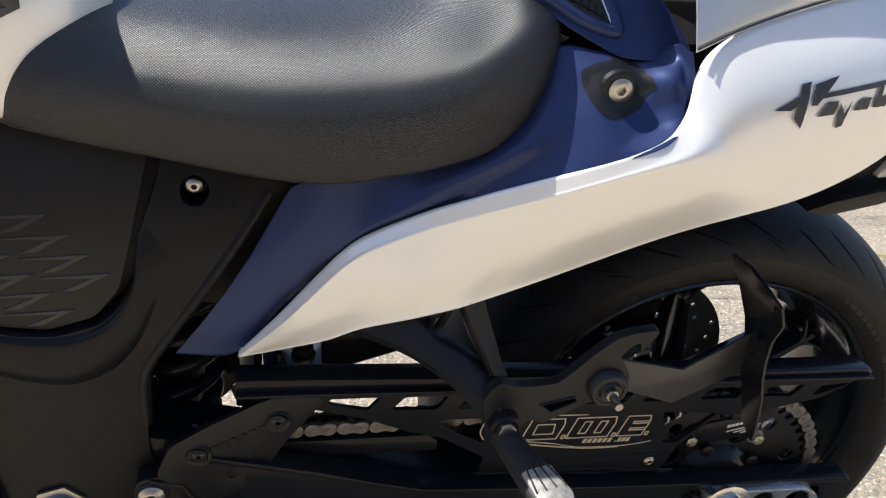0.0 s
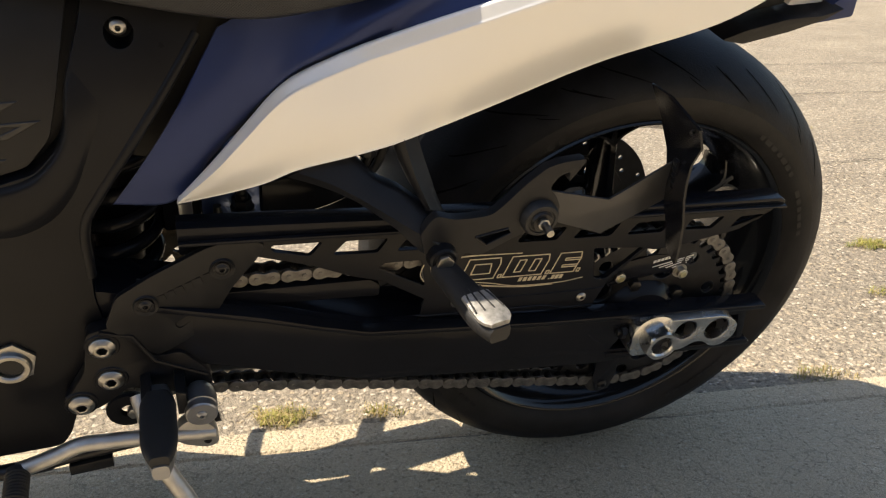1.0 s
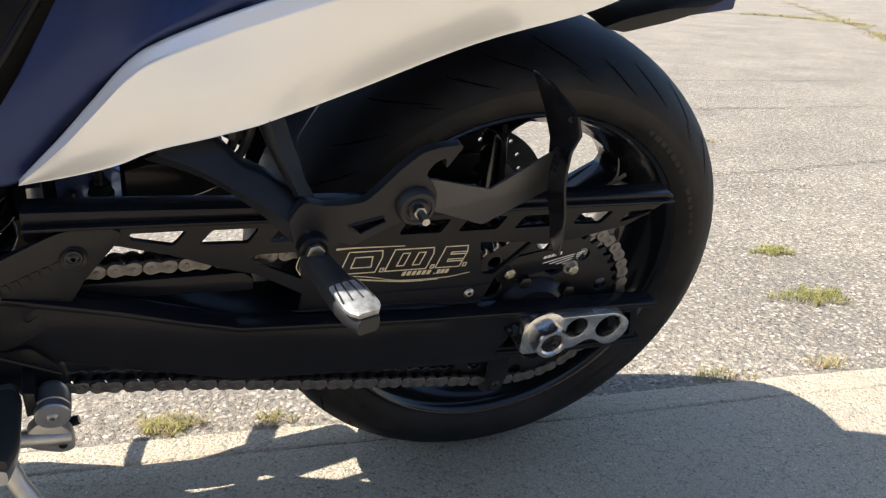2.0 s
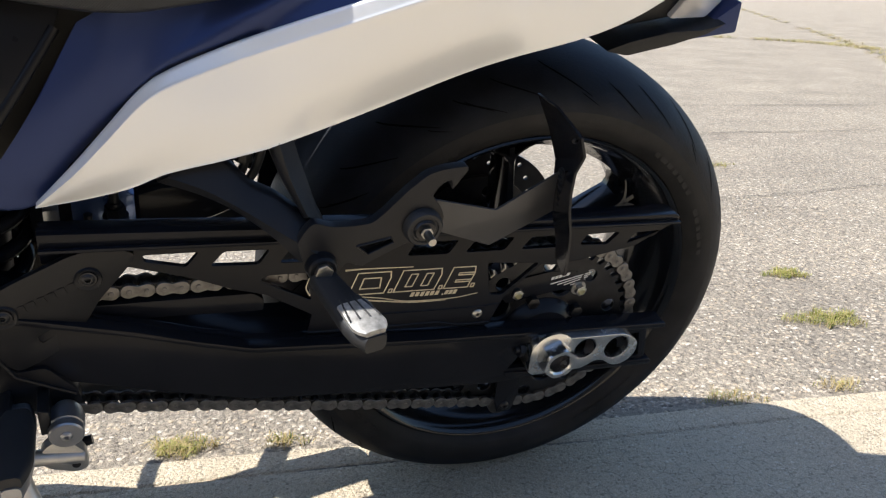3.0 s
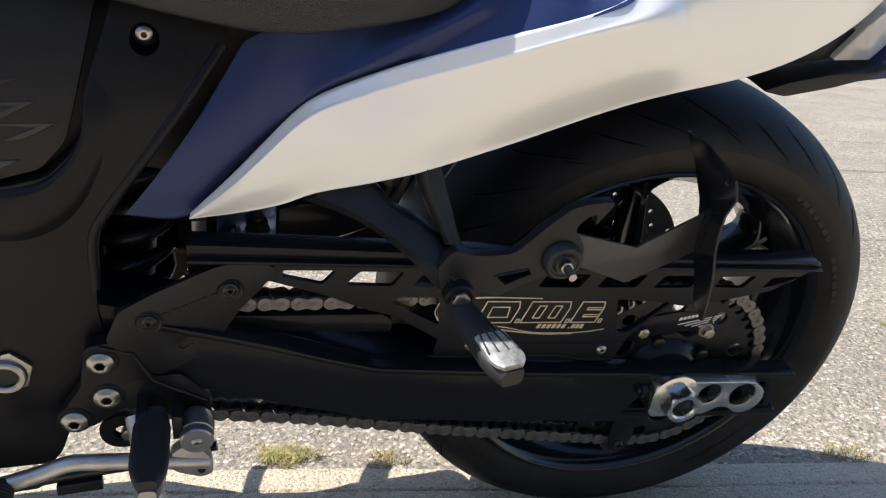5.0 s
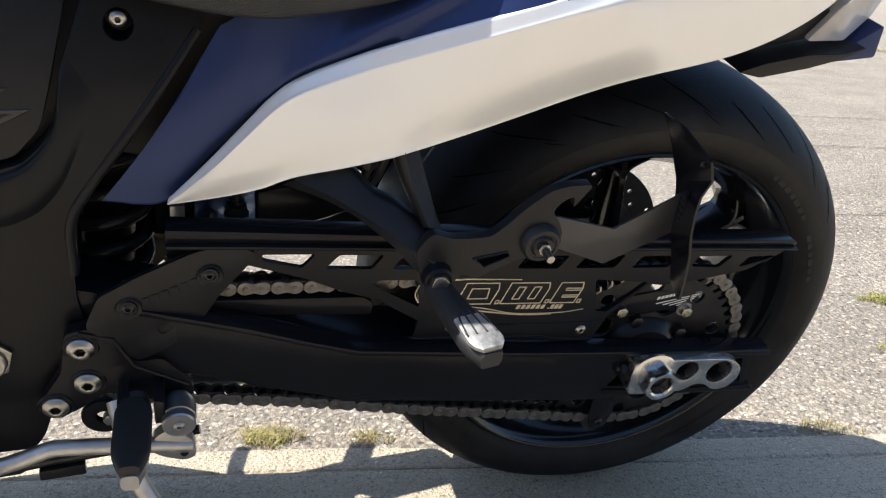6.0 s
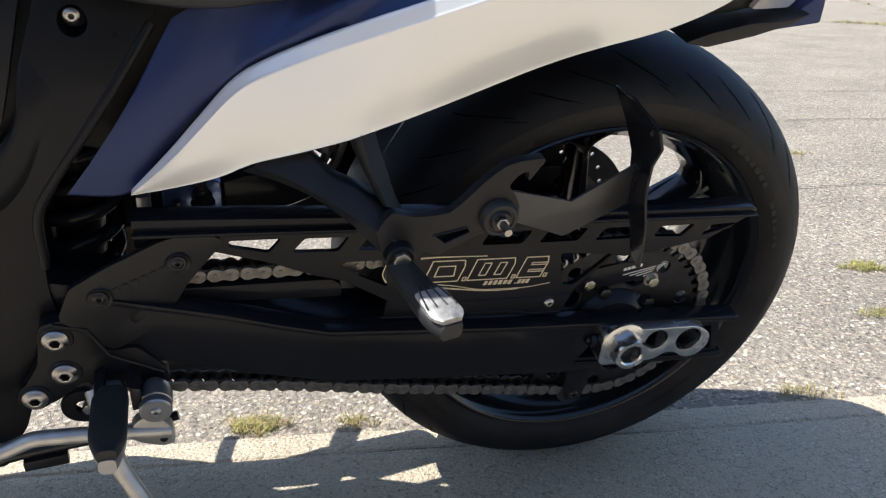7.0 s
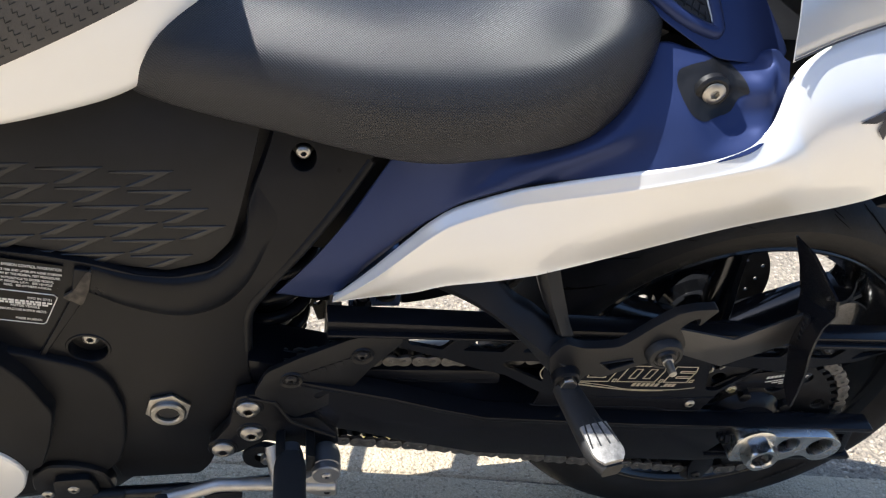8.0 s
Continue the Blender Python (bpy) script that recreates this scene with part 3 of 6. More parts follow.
def build_chain():
    pins, n = chain_path()
    yc = -0.1135
    chain = part("drive_chain", tube([(-0.60, yc, 0.1243), (-0.585, yc, 0.1241)], 0.004), CHAINDARK, bike, "steel drive chain, oily and dull")
    outer = link_mesh(yc - 0.0098, yc + 0.0075, 0.0023, 0.0080, 0.70, CHAIN, "outer")
    inner = link_mesh(yc - 0.0070, yc + 0.0047, 0.0023, 0.0083, 0.72, CHAINDARK, "inner")
    for i in range(n):
        a, c = pins[i], pins[(i + 1) % n]
        ob = new("chain_link", outer if i % 2 else inner)
        ob.parent = chain
        ob.location = ((a[0] + c[0]) / 2, 0, (a[1] + c[1]) / 2)
        ob.rotation_euler = (0, -math.atan2(c[1] - a[1], c[0] - a[0]), 0)


build_chain()


# swingarm
def build_swingarm():
    arm_out = [(-0.565, 0.138), (-0.506, 0.1185), (-0.448, 0.0995), (-0.393, 0.0775), (-0.340, 0.0590), (-0.142, 0.0337), (0.155, 0.0000), (0.157, -0.006), (0.166, -0.052), (0.166, -0.064),
               (0.025, -0.0535), (-0.050, -0.0545), (-0.209, -0.0345), (-0.340, -0.0150), (-0.430, 0.0165), (-0.508, 0.0465), (-0.565, 0.068)]
    slot = [(-0.034, -0.034), (-0.026, -0.022), (-0.014, -0.001), (0.146, -0.0105), (0.156, -0.050), (0.020, -0.040)]
    arm = part("swingarm", plate(arm_out, -0.1470, -0.1290, 0.0018, [slot]), GLOSS, bike, "extended gloss black box-section swingarm with welded truss")
    part("slot_back", plate([(-0.060, -0.046), (-0.05, -0.01), (0.0, 0.009), (0.154, -0.001), (0.164, -0.060)], -0.1295, -0.1265, 0.0005), GLOSS, arm)
    part("beam_flange", plate([(-0.565, 0.140), (-0.506, 0.1205), (-0.448, 0.1015), (-0.393, 0.0795), (-0.340, 0.0612), (-0.142, 0.0358), (0.178, 0.0045), (0.181, 0.0010), (0.178, -0.0030), (-0.142, 0.0290), (-0.340, 0.0545), (-0.393, 0.0728), (-0.448, 0.0948), (-0.506, 0.1138), (-0.565, 0.133)], -0.1520, -0.127, 0.0014), GLOSS, arm)
    part("lower_lip", plate([(-0.040, -0.0375), (0.020, -0.0455), (0.173, -0.0560), (0.178, -0.0610), (0.175, -0.0660), (0.022, -0.0535), (-0.036, -0.0455)], -0.1500, -0.127, 0.0016), GLOSS, arm)
    part("inner_beam", plate([(-0.64, 0.156), (-0.506, 0.1165), (-0.340, 0.057), (-0.22, 0.042), (-0.22, -0.030), (-0.340, -0.013), (-0.508, 0.047), (-0.64, 0.073)], -0.1292, -0.0700, 0.003), GLOSS, arm)
    # top rail
    rail = [(-0.520, 0.2120), (-0.449, 0.2065), (-0.312, 0.1950), (0.011, 0.1710), (0.151, 0.1635), (0.1570, 0.1600), (0.1570, 0.1570), (0.1545, 0.1545), (0.015, 0.1633), (-0.313, 0.1832), (-0.449, 0.1930), (-0.520, 0.1975)]
    part("top_rail", plate(rail, -0.1400, -0.1160, 0.0016), GLOSS, arm)
    lip = [(-0.520, 0.1995), (-0.449, 0.1950), (-0.313, 0.1852), (0.015, 0.1653), (0.156, 0.1563), (0.156, 0.1535), (0.015, 0.1618), (-0.313, 0.1817), (-0.449, 0.1915), (-0.520, 0.1960)]
    part("rail_lip", plate(lip, -0.1465, -0.1395, 0.0010), GLOSS, arm)
    w = [[(-0.4365, 0.1760), (-0.386, 0.1732), (-0.3985, 0.1580), (-0.4355, 0.1690)], [(-0.3762, 0.1560), (-0.363, 0.1710), (-0.319, 0.1680), (-0.3304, 0.1520)],
         [(-0.1765, 0.1421), (-0.1684, 0.1573), (-0.1192, 0.1549), (-0.1295, 0.1389)], [(-0.1098, 0.1378), (-0.0988, 0.1532), (-0.0527, 0.1510), (-0.0629, 0.1353)],
         [(-0.0421, 0.1334), (-0.0310, 0.1484), (0.0122, 0.1463), (0.0034, 0.1309)], [(0.0333, 0.1300), (0.0392, 0.1434), (0.0842, 0.1420), (0.0704, 0.1265)], [(0.0966, 0.1250), (0.1060, 0.1386), (0.1403, 0.1384), (0.1337, 0.1309)],
         [(-0.3302, 0.1312), (-0.3216, 0.1369), (-0.2825, 0.1346), (-0.2768, 0.0990)], [(-0.0708, 0.0740), (-0.0552, 0.0725), (-0.0148, 0.1112), (-0.0800, 0.1200)], [(-0.3101, 0.1510), (-0.3004, 0.1645), (-0.2200, 0.1600), (-0.2310, 0.1450)]]
    w = [rounded(q, 0.003, 2) for q in w]
    out = [(-0.520, 0.198), (-0.312, 0.184), (0.015, 0.164), (0.153, 0.1545), (0.157, 0.1480), (0.110, 0.1200), (0.039, 0.108), (0.002, 0.106), (-0.012, 0.109), (-0.052, 0.068), (-0.066, 0.030), (-0.280, 0.054), (-0.276, 0.080),
           (-0.323, 0.113), (-0.356, 0.1250), (-0.396, 0.1450), (-0.447, 0.1640), (-0.520, 0.178)]
    part("truss_plate", plate(out, -0.1335, -0.1280, 0.0010, w, seg=1), GLOSS, arm, "black truss plate with cut-outs and an engraved maker's mark")
    # the plate's step lines
    bm = tube([(-0.285, -0.1337, 0.0590), (-0.275, -0.1337, 0.0560), (-0.13, -0.1337, 0.0450), (-0.105, -0.1337, 0.0370), (-0.065, -0.1337, 0.0345)], 0.0011, 6)
    tube([(-0.205, -0.1337, 0.0685), (-0.085, -0.1337, 0.0600), (-0.055, -0.1337, 0.0600)], 0.0009, 6, bm)
    part("plate_step", bm, GLOSS, arm)
    # engraved mark: outlined slanted blocks with long swooshes
    bm = bmesh.new()
    y = -0.1338
    def stroke(p, q, th=0.0013):
        p, q = Vector((p[0], 0, p[1])), Vector((q[0], 0, q[1]))
        d = q - p
        bar((p.x + q.x) / 2, (p.z + q.z) / 2, y, d.length + th * 0.6, th, math.degrees(math.atan2(d.z, d.x)), bm, 0.0004)
    def shape(pts, close=True):
        for p, q in zip(pts, pts[1:] + (pts[:1] if close else [])):
            stroke(p, q)
    def sl(x, v):
        """Slanted frame of the mark: x along, v from 0 (foot) to 1 (head)."""
        return (-0.2420 + x + v * 0.0085, 0.1000 - x * 0.0670 + v * 0.0272)
    for x0, x1 in ((0.004, 0.044), (0.054, 0.102), (0.112, 0.142)):
        shape([sl(x0, 0), sl(x0 + 0.001, 1), sl(x1 - 0.003, 1), sl(x1, 0.70), sl(x1 - 0.001, 0)])
    shape([sl(0.014, 0.26), sl(0.014, 0.74), sl(0.033, 0.74), sl(0.036, 0.26)])
    for x in (0.065, 0.083):
        shape([sl(x, 0.22), sl(x + 0.001, 0.80), sl(x + 0.009, 0.80), sl(x + 0.008, 0.22)])
    for v in (0.28, 0.62):
        shape([sl(0.142, v + 0.10), sl(0.123, v + 0.10), sl(0.123, v), sl(0.142, v)], False)
    for x in (0.048, 0.106, 0.1445):
        shape([sl(x, 0), sl(x, 0.16), sl(x + 0.0035, 0.16), sl(x + 0.0035, 0)])
    for k in range(6):
        bar(-0.1655 + k * 0.0058, 0.0898 - k * 0.00042, y, 0.0040, 0.0056, -4, bm, 0.0004, 0.30)
    for k in range(3):
        bar(-0.1252 + k * 0.0050, 0.0868 - k * 0.00036, y, 0.0038, 0.0056, -4, bm, 0.0004, 0.30)
    bar(-0.1300, 0.0848, y, 0.0016, 0.0016, 0, bm, 0.0004)
    def sweep(pts, th0, th1):
        run = spline(pts, 6)
        for k, (p, q) in enumerate(zip(run, run[1:])):
            stroke(p, q, th0 + (th1 - th0) * k / len(run))
    sweep([(-0.2420, 0.1325), (-0.2221, 0.1318), (-0.1684, 0.1272)], 0.0022, 0.0008)
    sweep([(-0.2800, 0.1280), (-0.2830, 0.1160), (-0.2788, 0.1058)], 0.0010, 0.0014)
    sweep([(-0.2720, 0.1240), (-0.2690, 0.1120), (-0.2542, 0.1026), (-0.2031, 0.0908), (-0.1700, 0.0815), (-0.1185, 0.0776), (-0.0871, 0.0800)], 0.0012, 0.0010)
    sweep([(-0.2450, 0.0965), (-0.2031, 0.0868), (-0.1620, 0.0788), (-0.1250, 0.0762)], 0.0022, 0.0008)
    tagged(part("engraved_mark", bm, ENGRAVED, arm, "bare metal engraved outline mark"), kind="stuff")
    # guard bracket near the sprocket with a pale printed flash
    gb = part("sprocket_guard", plate([(-0.050, 0.058), (-0.026, 0.076), (0.016, 0.082), (0.066, 0.078), (0.078, 0.064), (0.070, 0.042), (0.036, 0.052), (-0.012, 0.046), (-0.036, 0.042)], -0.1160, -0.1130, 0.001), GLOSS, arm)
    bm = bmesh.new()
    for k in range(4):
        bar(0.046 + 0.0035 * k, 0.0668 - 0.0026 * k + 0.002, -0.1162, 0.056 - 0.012 * k, 0.0013, 11 + k * 2, bm, 0.0003)
    for k in range(5):
        bar(0.0200 + 0.0050 * k, 0.0718 + 0.0009 * k, -0.1162, 0.0038, 0.0040, 10, bm, 0.0003, 0.3)
    part("guard_flash", bm, INK, arm)
    for x, z in ((-0.0619, 0.0900), (-0.0493, 0.0971), (-0.0347, 0.1049), (-0.0230, 0.1081)):
        part("spring_coil", tube([(x - 0.002, -0.1160, z - 0.005), (x + 0.0012, -0.1175, z), (x + 0.0008, -0.1160, z + 0.005)], 0.0014, 8), STEEL, arm)
    for c, yy in (((-0.0253, 0.0566), -0.1125), ((0.0590, 0.0525), -0.1160)):
        ob = part("flange_nut", plate(hexagon(c, 0.0075, 0.3), yy - 0.009, yy - 0.001, 0.001), STEEL, arm)
        part("bolt_end", disc(c, yy - 0.0105, yy - 0.008, 0.0048, n=16), BRASS, arm)
        part("washer", ring(c, [(0.004, yy - 0.0015), (0.0098, yy - 0.0015), (0.0098, yy)], 20), STEEL, arm)
    for c in ((-0.0830, 0.0498), (-0.2390, 0.0690)):
        socket_bolt("guard_bolt", c, -0.1340, 0.0062, arm, STEEL, washer=False)
    # axle block with two round windows
    blk = rounded([(-0.018, 0.0175), (0.012, 0.0172), (0.112, 0.0093), (0.133, -0.0060), (0.1345, -0.0260), (0.1210, -0.0405), (0.1040, -0.0415), (0.0878, -0.0290), (0.0742, -0.0275), (0.0600, -0.0370), (-0.016, -0.034)], 0.011, 5)
    part("axle_block", plate(blk, -0.1640, -0.1360, 0.0025, [hexagon((0.0570, -0.0045), 0.0150, n=28), hexagon((0.1030, -0.0110), 0.0172, n=28)]), ALU, arm, "polished aluminium axle adjuster block with round windows")
    part("axle_washer", ring((0.0100, -0.0015), [(0.010, -0.1665), (0.026, -0.1665), (0.0285, -0.1650), (0.0285, -0.1620)], 48), ALU, arm)
    hex_nut("axle_nut", (0.0122, -0.0040), -0.1850, -0.1640, 0.0225, 0.0132, arm, ALU, 0.006, 0.35)
    # dark disc stands in for the shade down the nut's bore
    part("nut_bore", disc((0.0122, -0.0040), -0.1700, -0.1660, 0.0134, n=24), SOFT, arm)
    bm = tube([(-0.010, -0.148, -0.006), (-0.031, -0.148, -0.004)], 0.0042, 12)
    part("adjuster_screw", bm, BLACKSTEEL, arm)
    bm = tube([(-0.020, -0.148, -0.0055), (-0.026, -0.148, -0.0050)], 0.0085, 6)
    part("adjuster_nut", bm, BLACKSTEEL, arm)
    # chain roller and its bracket under the beam
    part("chain_roller", ring((-0.0189, -0.1200), [(0.004, -0.125), (0.014, -0.125), (0.0165, -0.1225), (0.0165, -0.104), (0.004, -0.102)], 28), SOFT, arm)
    part("roller_bracket", plate([(-0.036, -0.060), (-0.006, -0.058), (-0.002, -0.098), (-0.008, -0.124), (-0.026, -0.126), (-0.034, -0.100)], -0.132, -0.127, 0.001), GLOSS, arm)
    socket_bolt("roller_bolt", (-0.0189, -0.1137), -0.132, 0.0065, arm, BLACKSTEEL, washer=False)
    # chain slider
    part("chain_slider", plate(rounded([(-0.560, 0.122), (-0.478, 0.1170), (-0.334, 0.1095), (-0.323, 0.1000), (-0.324, 0.0853), (-0.489, 0.0990), (-0.560, 0.106)], 0.004), -0.1240, -0.0960, 0.002), GLOSS, arm)
    # cross tank on top of the arms with two studs
    box = part("cross_tank", plate([(-0.494, 0.150), (-0.494, 0.1985), (-0.488, 0.202), (-0.445, 0.204), (-0.436, 0.198), (-0.436, 0.150)], -0.062, 0.085, 0.003), SKYSHEEN, arm, "gloss black steel cross tank, sky sheen in its colour, with two studs")
    part("cross_body", plate([(-0.4358, 0.136), (-0.4358, 0.192), (-0.410, 0.198), (-0.360, 0.198), (-0.335, 0.190), (-0.325, 0.168), (-0.360, 0.154), (-0.405, 0.141)], -0.048, 0.085, 0.008, seg=3), GLOSS, arm)
    part("arm_bridge", plate([(-0.532, 0.142), (-0.532, 0.200), (-0.4943, 0.200), (-0.4943, 0.142)], -0.045, 0.080, 0.004), GLOSS, arm)
    bm = bmesh.new()
    for k in range(14):
        ring((-0.4625 + 0.0008 * (k % 3), 0.160 + 0.0029 * k), [(0, -0.0640), (0.0016, -0.0637), (0.0024, -0.0620)], 8, bm)
    tagged(part("tank_weld", bm, SKYSHEEN, arm), kind="stuff")
    for x, z, yy, s in ((-0.4550, 0.1830, -0.070, 1.0), (-0.4795, 0.1640, -0.070, 0.85)):
        bm = tube([(x, yy, z), (x, yy, z + 0.009 * s)], 0.010 * s, 6)
        tube([(x, yy, z + 0.009 * s), (x, yy, z + 0.014 * s)], 0.0062 * s, 12, bm)
        tube([(x, yy, z + 0.014 * s), (x, yy, z + 0.025 * s)], 0.0048 * s, 12, bm)
        tube([(x, yy - 0.001, z - 0.004), (x, yy - 0.001, z)], 0.012 * s, 16, bm)
        part("stud", bm, BLACKSTEEL, arm)
    part("arm_strut", plate([(-0.516, 0.128), (-0.503, 0.128), (-0.503, 0.206), (-0.516, 0.206)], -0.092, -0.080, 0.002), ANODIZED, arm, "grey upright strut at the pivot end of the swingarm")
    # far arm and axle
    part("far_beam", plate(arm_out, 0.174, 0.182, 0.001), GLOSS, arm)
    part("far_truss", plate(out, 0.164, 0.170, 0.001, w[:7], seg=1), GLOSS, arm)
    part("far_rail", plate(rail, 0.174, 0.182, 0.001), GLOSS, arm)
    part("axle", tube([(0, -0.13, 0), (0, 0.17, 0)], 0.012, 20), STEEL, arm)
    return arm


build_swingarm()


# passenger peg bracket
def build_peg_bracket():
    out = [(-0.3080, 0.2160), (-0.3000, 0.2300), (-0.2940, 0.2350), (-0.2898, 0.2345), (-0.2762, 0.2295), (-0.2579, 0.2287), (-0.2397, 0.2301), (-0.2284, 0.2400), (-0.2090, 0.2610), (-0.1909, 0.2762), (-0.1757, 0.2806), (-0.1542, 0.2820), (-0.1520, 0.2790),
           (-0.1603, 0.2664), (-0.1662, 0.2570), (-0.1668, 0.2700), (-0.1770, 0.2655), (-0.1850, 0.2540), (-0.1760, 0.2430), (-0.170, 0.230), (-0.174, 0.212), (-0.188, 0.2030), (-0.2022, 0.2050), (-0.2172, 0.1984), (-0.2475, 0.1829), (-0.262, 0.190), (-0.268, 0.180), (-0.282, 0.175), (-0.298, 0.182), (-0.304, 0.200)]
    slot = [(-0.2532, 0.2065), (-0.2454, 0.2079), (-0.2210, 0.2124), (-0.2177, 0.2066), (-0.2416, 0.1958)]
    br = part("peg_bracket", plate(rounded(out, 0.004, 2), -0.1965, -0.1860, 0.0030, [rounded(slot, 0.002, 2)], seg=3), CASTBLACK, bike, "satin black cast passenger peg bracket")
    face = lambda x, z, d: (x, -0.1965 + d, z)
    # two tapered arms up to the tail: upper edge, ridge and lower edge along each
    for edges in (([(-0.3824, -0.1283, 0.2777), (-0.3613, -0.1381, 0.2717), (-0.34, -0.153, 0.2531), (-0.3186, -0.1639, 0.2447), (-0.2935, -0.1759, 0.2265), (-0.275, -0.1839, 0.2099)],
                   [(-0.4099, -0.1391, 0.2591), (-0.3797, -0.1529, 0.2511), (-0.3493, -0.1691, 0.2372), (-0.321, -0.1852, 0.2218), (-0.3017, -0.195, 0.2112), (-0.2859, -0.1991, 0.2011)],
                   [(-0.4183, -0.1307, 0.2503), (-0.3878, -0.1439, 0.244), (-0.3594, -0.158, 0.2336), (-0.3296, -0.1758, 0.2153), (-0.3139, -0.1867, 0.2016), (-0.2984, -0.1905, 0.1849)]),
                  ([(-0.3257, -0.1447, 0.2914), (-0.3215, -0.1522, 0.2762), (-0.3146, -0.1616, 0.2589), (-0.3061, -0.1705, 0.244), (-0.2966, -0.1784, 0.2252)],
                   [(-0.3178, -0.1561, 0.2972), (-0.3141, -0.1634, 0.2822), (-0.3091, -0.1721, 0.2649), (-0.3027, -0.1797, 0.2495), (-0.2945, -0.1872, 0.2308)],
                   [(-0.3042, -0.1515, 0.2975), (-0.2992, -0.1587, 0.2794), (-0.293, -0.1665, 0.2599), (-0.2873, -0.1735, 0.2424), (-0.2794, -0.1826, 0.2243)])):
        rows = []
        for top, mid, low in zip(*(spline(e, 4) for e in edges)):
            top, mid, low = Vector(top), Vector(mid), Vector(low)
            deep = Vector((0, 0.014, 0))
            rows.append([top + deep, top, top.lerp(mid, 0.12) + Vector((0, -0.0016, 0)), top.lerp(mid, 0.5) + Vector((0, -0.0018, 0)), mid.lerp(top, 0.10) + Vector((0, -0.0004, 0)), mid, mid.lerp(low, 0.6), low, low + deep])
        rows[-1] = [q + Vector((0, 0.012, 0)) for q in rows[-1]]
        part("bracket_arm", skin(rows, None, True, True), CASTBLACK, br, sharp=50)
    part("slot_frame", tube([face(x, z, -0.0002) for x, z in (*slot, slot[0])], 0.0012, 6), CASTBLACK, br)
    part("slot_floor", plate(slot, -0.190, -0.186, 0), FRAME, br)
    c = (-0.1915, 0.2225)
    part("spool_bush", ring(c, [(0, -0.2060), (0.0105, -0.2060), (0.0112, -0.2045), (0.0128, -0.2045), (0.0134, -0.2055), (0.0165, -0.2052), (0.0186, -0.2020), (0.0192, -0.1950)], 40), SOFT, br)
    part("spool_washer", ring(c, [(0.006, -0.2075), (0.0095, -0.2075), (0.0103, -0.2060)], 32), BLACKSTEEL, br)
    bm = plate(hexagon(c, 0.0064), -0.2115, -0.2070, 0.0008)
    part("spool_nut", bm, STEEL, br)
    part("stud", tube([(c[0], -0.208, c[1]), (c[0], -0.226, c[1])], [0.0042, 0.0038], 14), STEEL, br, "bare threaded steel stud")
    # clevis with its bolt, and the folding peg
    part("clevis", ring((-0.2860, 0.190), [(0, -0.2070), (0.0115, -0.2070), (0.0135, -0.2050), (0.0150, -0.196)], 32), FRAME, br)
    part("clevis_bolt", plate(hexagon((-0.2862, 0.1910), 0.0088, 0.2), -0.2125, -0.2065, 0.0014), STEEL, br)
    a, e = Vector((-0.2860, -0.203, 0.184)), Vector((-0.2650, -0.300, 0.1845))
    d = (e - a).normalized()
    side = Vector((0.955, 0.25, -0.02)).normalized()
    side = (side - d * side.dot(d)).normalized()
    up = side.cross(d)
    if up.z < 0:
        up = -up
    def slab(t0, t1, w0, w1, lo, hi, n=9, blunt=0.0):
        rows = []
        for k in range(n):
            t = k / (n - 1)
            c = a + (e - a) * (t0 + (t1 - t0) * t)
            w = w0 + (w1 - w0) * t
            if blunt:
                w *= (1 - max(0, (t - (1 - blunt)) / blunt) ** 2.5 * 0.45)
            m, h = (lo + hi) / 2, (hi - lo) / 2
            rows.append([c + side * (w * u) + up * (m + h * v) for u, v in ((-1, -0.5), (-0.75, -1), (0.75, -1), (1, -0.5), (1, 0.5), (0.75, 1), (-0.75, 1), (-1, 0.5))])
        return skin(rows, None, True, True)
    part("foot_peg", slab(0, 1.02, 0.0125, 0.0185, -0.012, 0.004, blunt=0.3), SOFT, br, "black rubber-faced folding passenger foot peg", sharp=50)
    cap = slab(0.57, 1.0, 0.0140, 0.0170, 0.0035, 0.0095, blunt=0.35)
    part("peg_cap", cap, WORN, br, "worn bare aluminium peg cap", sharp=40)
    bm = bmesh.new()
    for u0, u1 in ((-0.55, -0.95), (-0.20, -0.35), (0.20, 0.30), (0.55, 0.90)):
        p = [a + (e - a) * t + side * (0.0152 * (u0 + (u1 - u0) * s)) + up * 0.0096 for t, s in ((0.51, 0.0), (0.64, 0.5), (0.82, 1.0))]
        tube(p, 0.0009, 6, bm)
    part("peg_grooves", bm, SOFT, br)
    return br


PEG = build_peg_bracket()


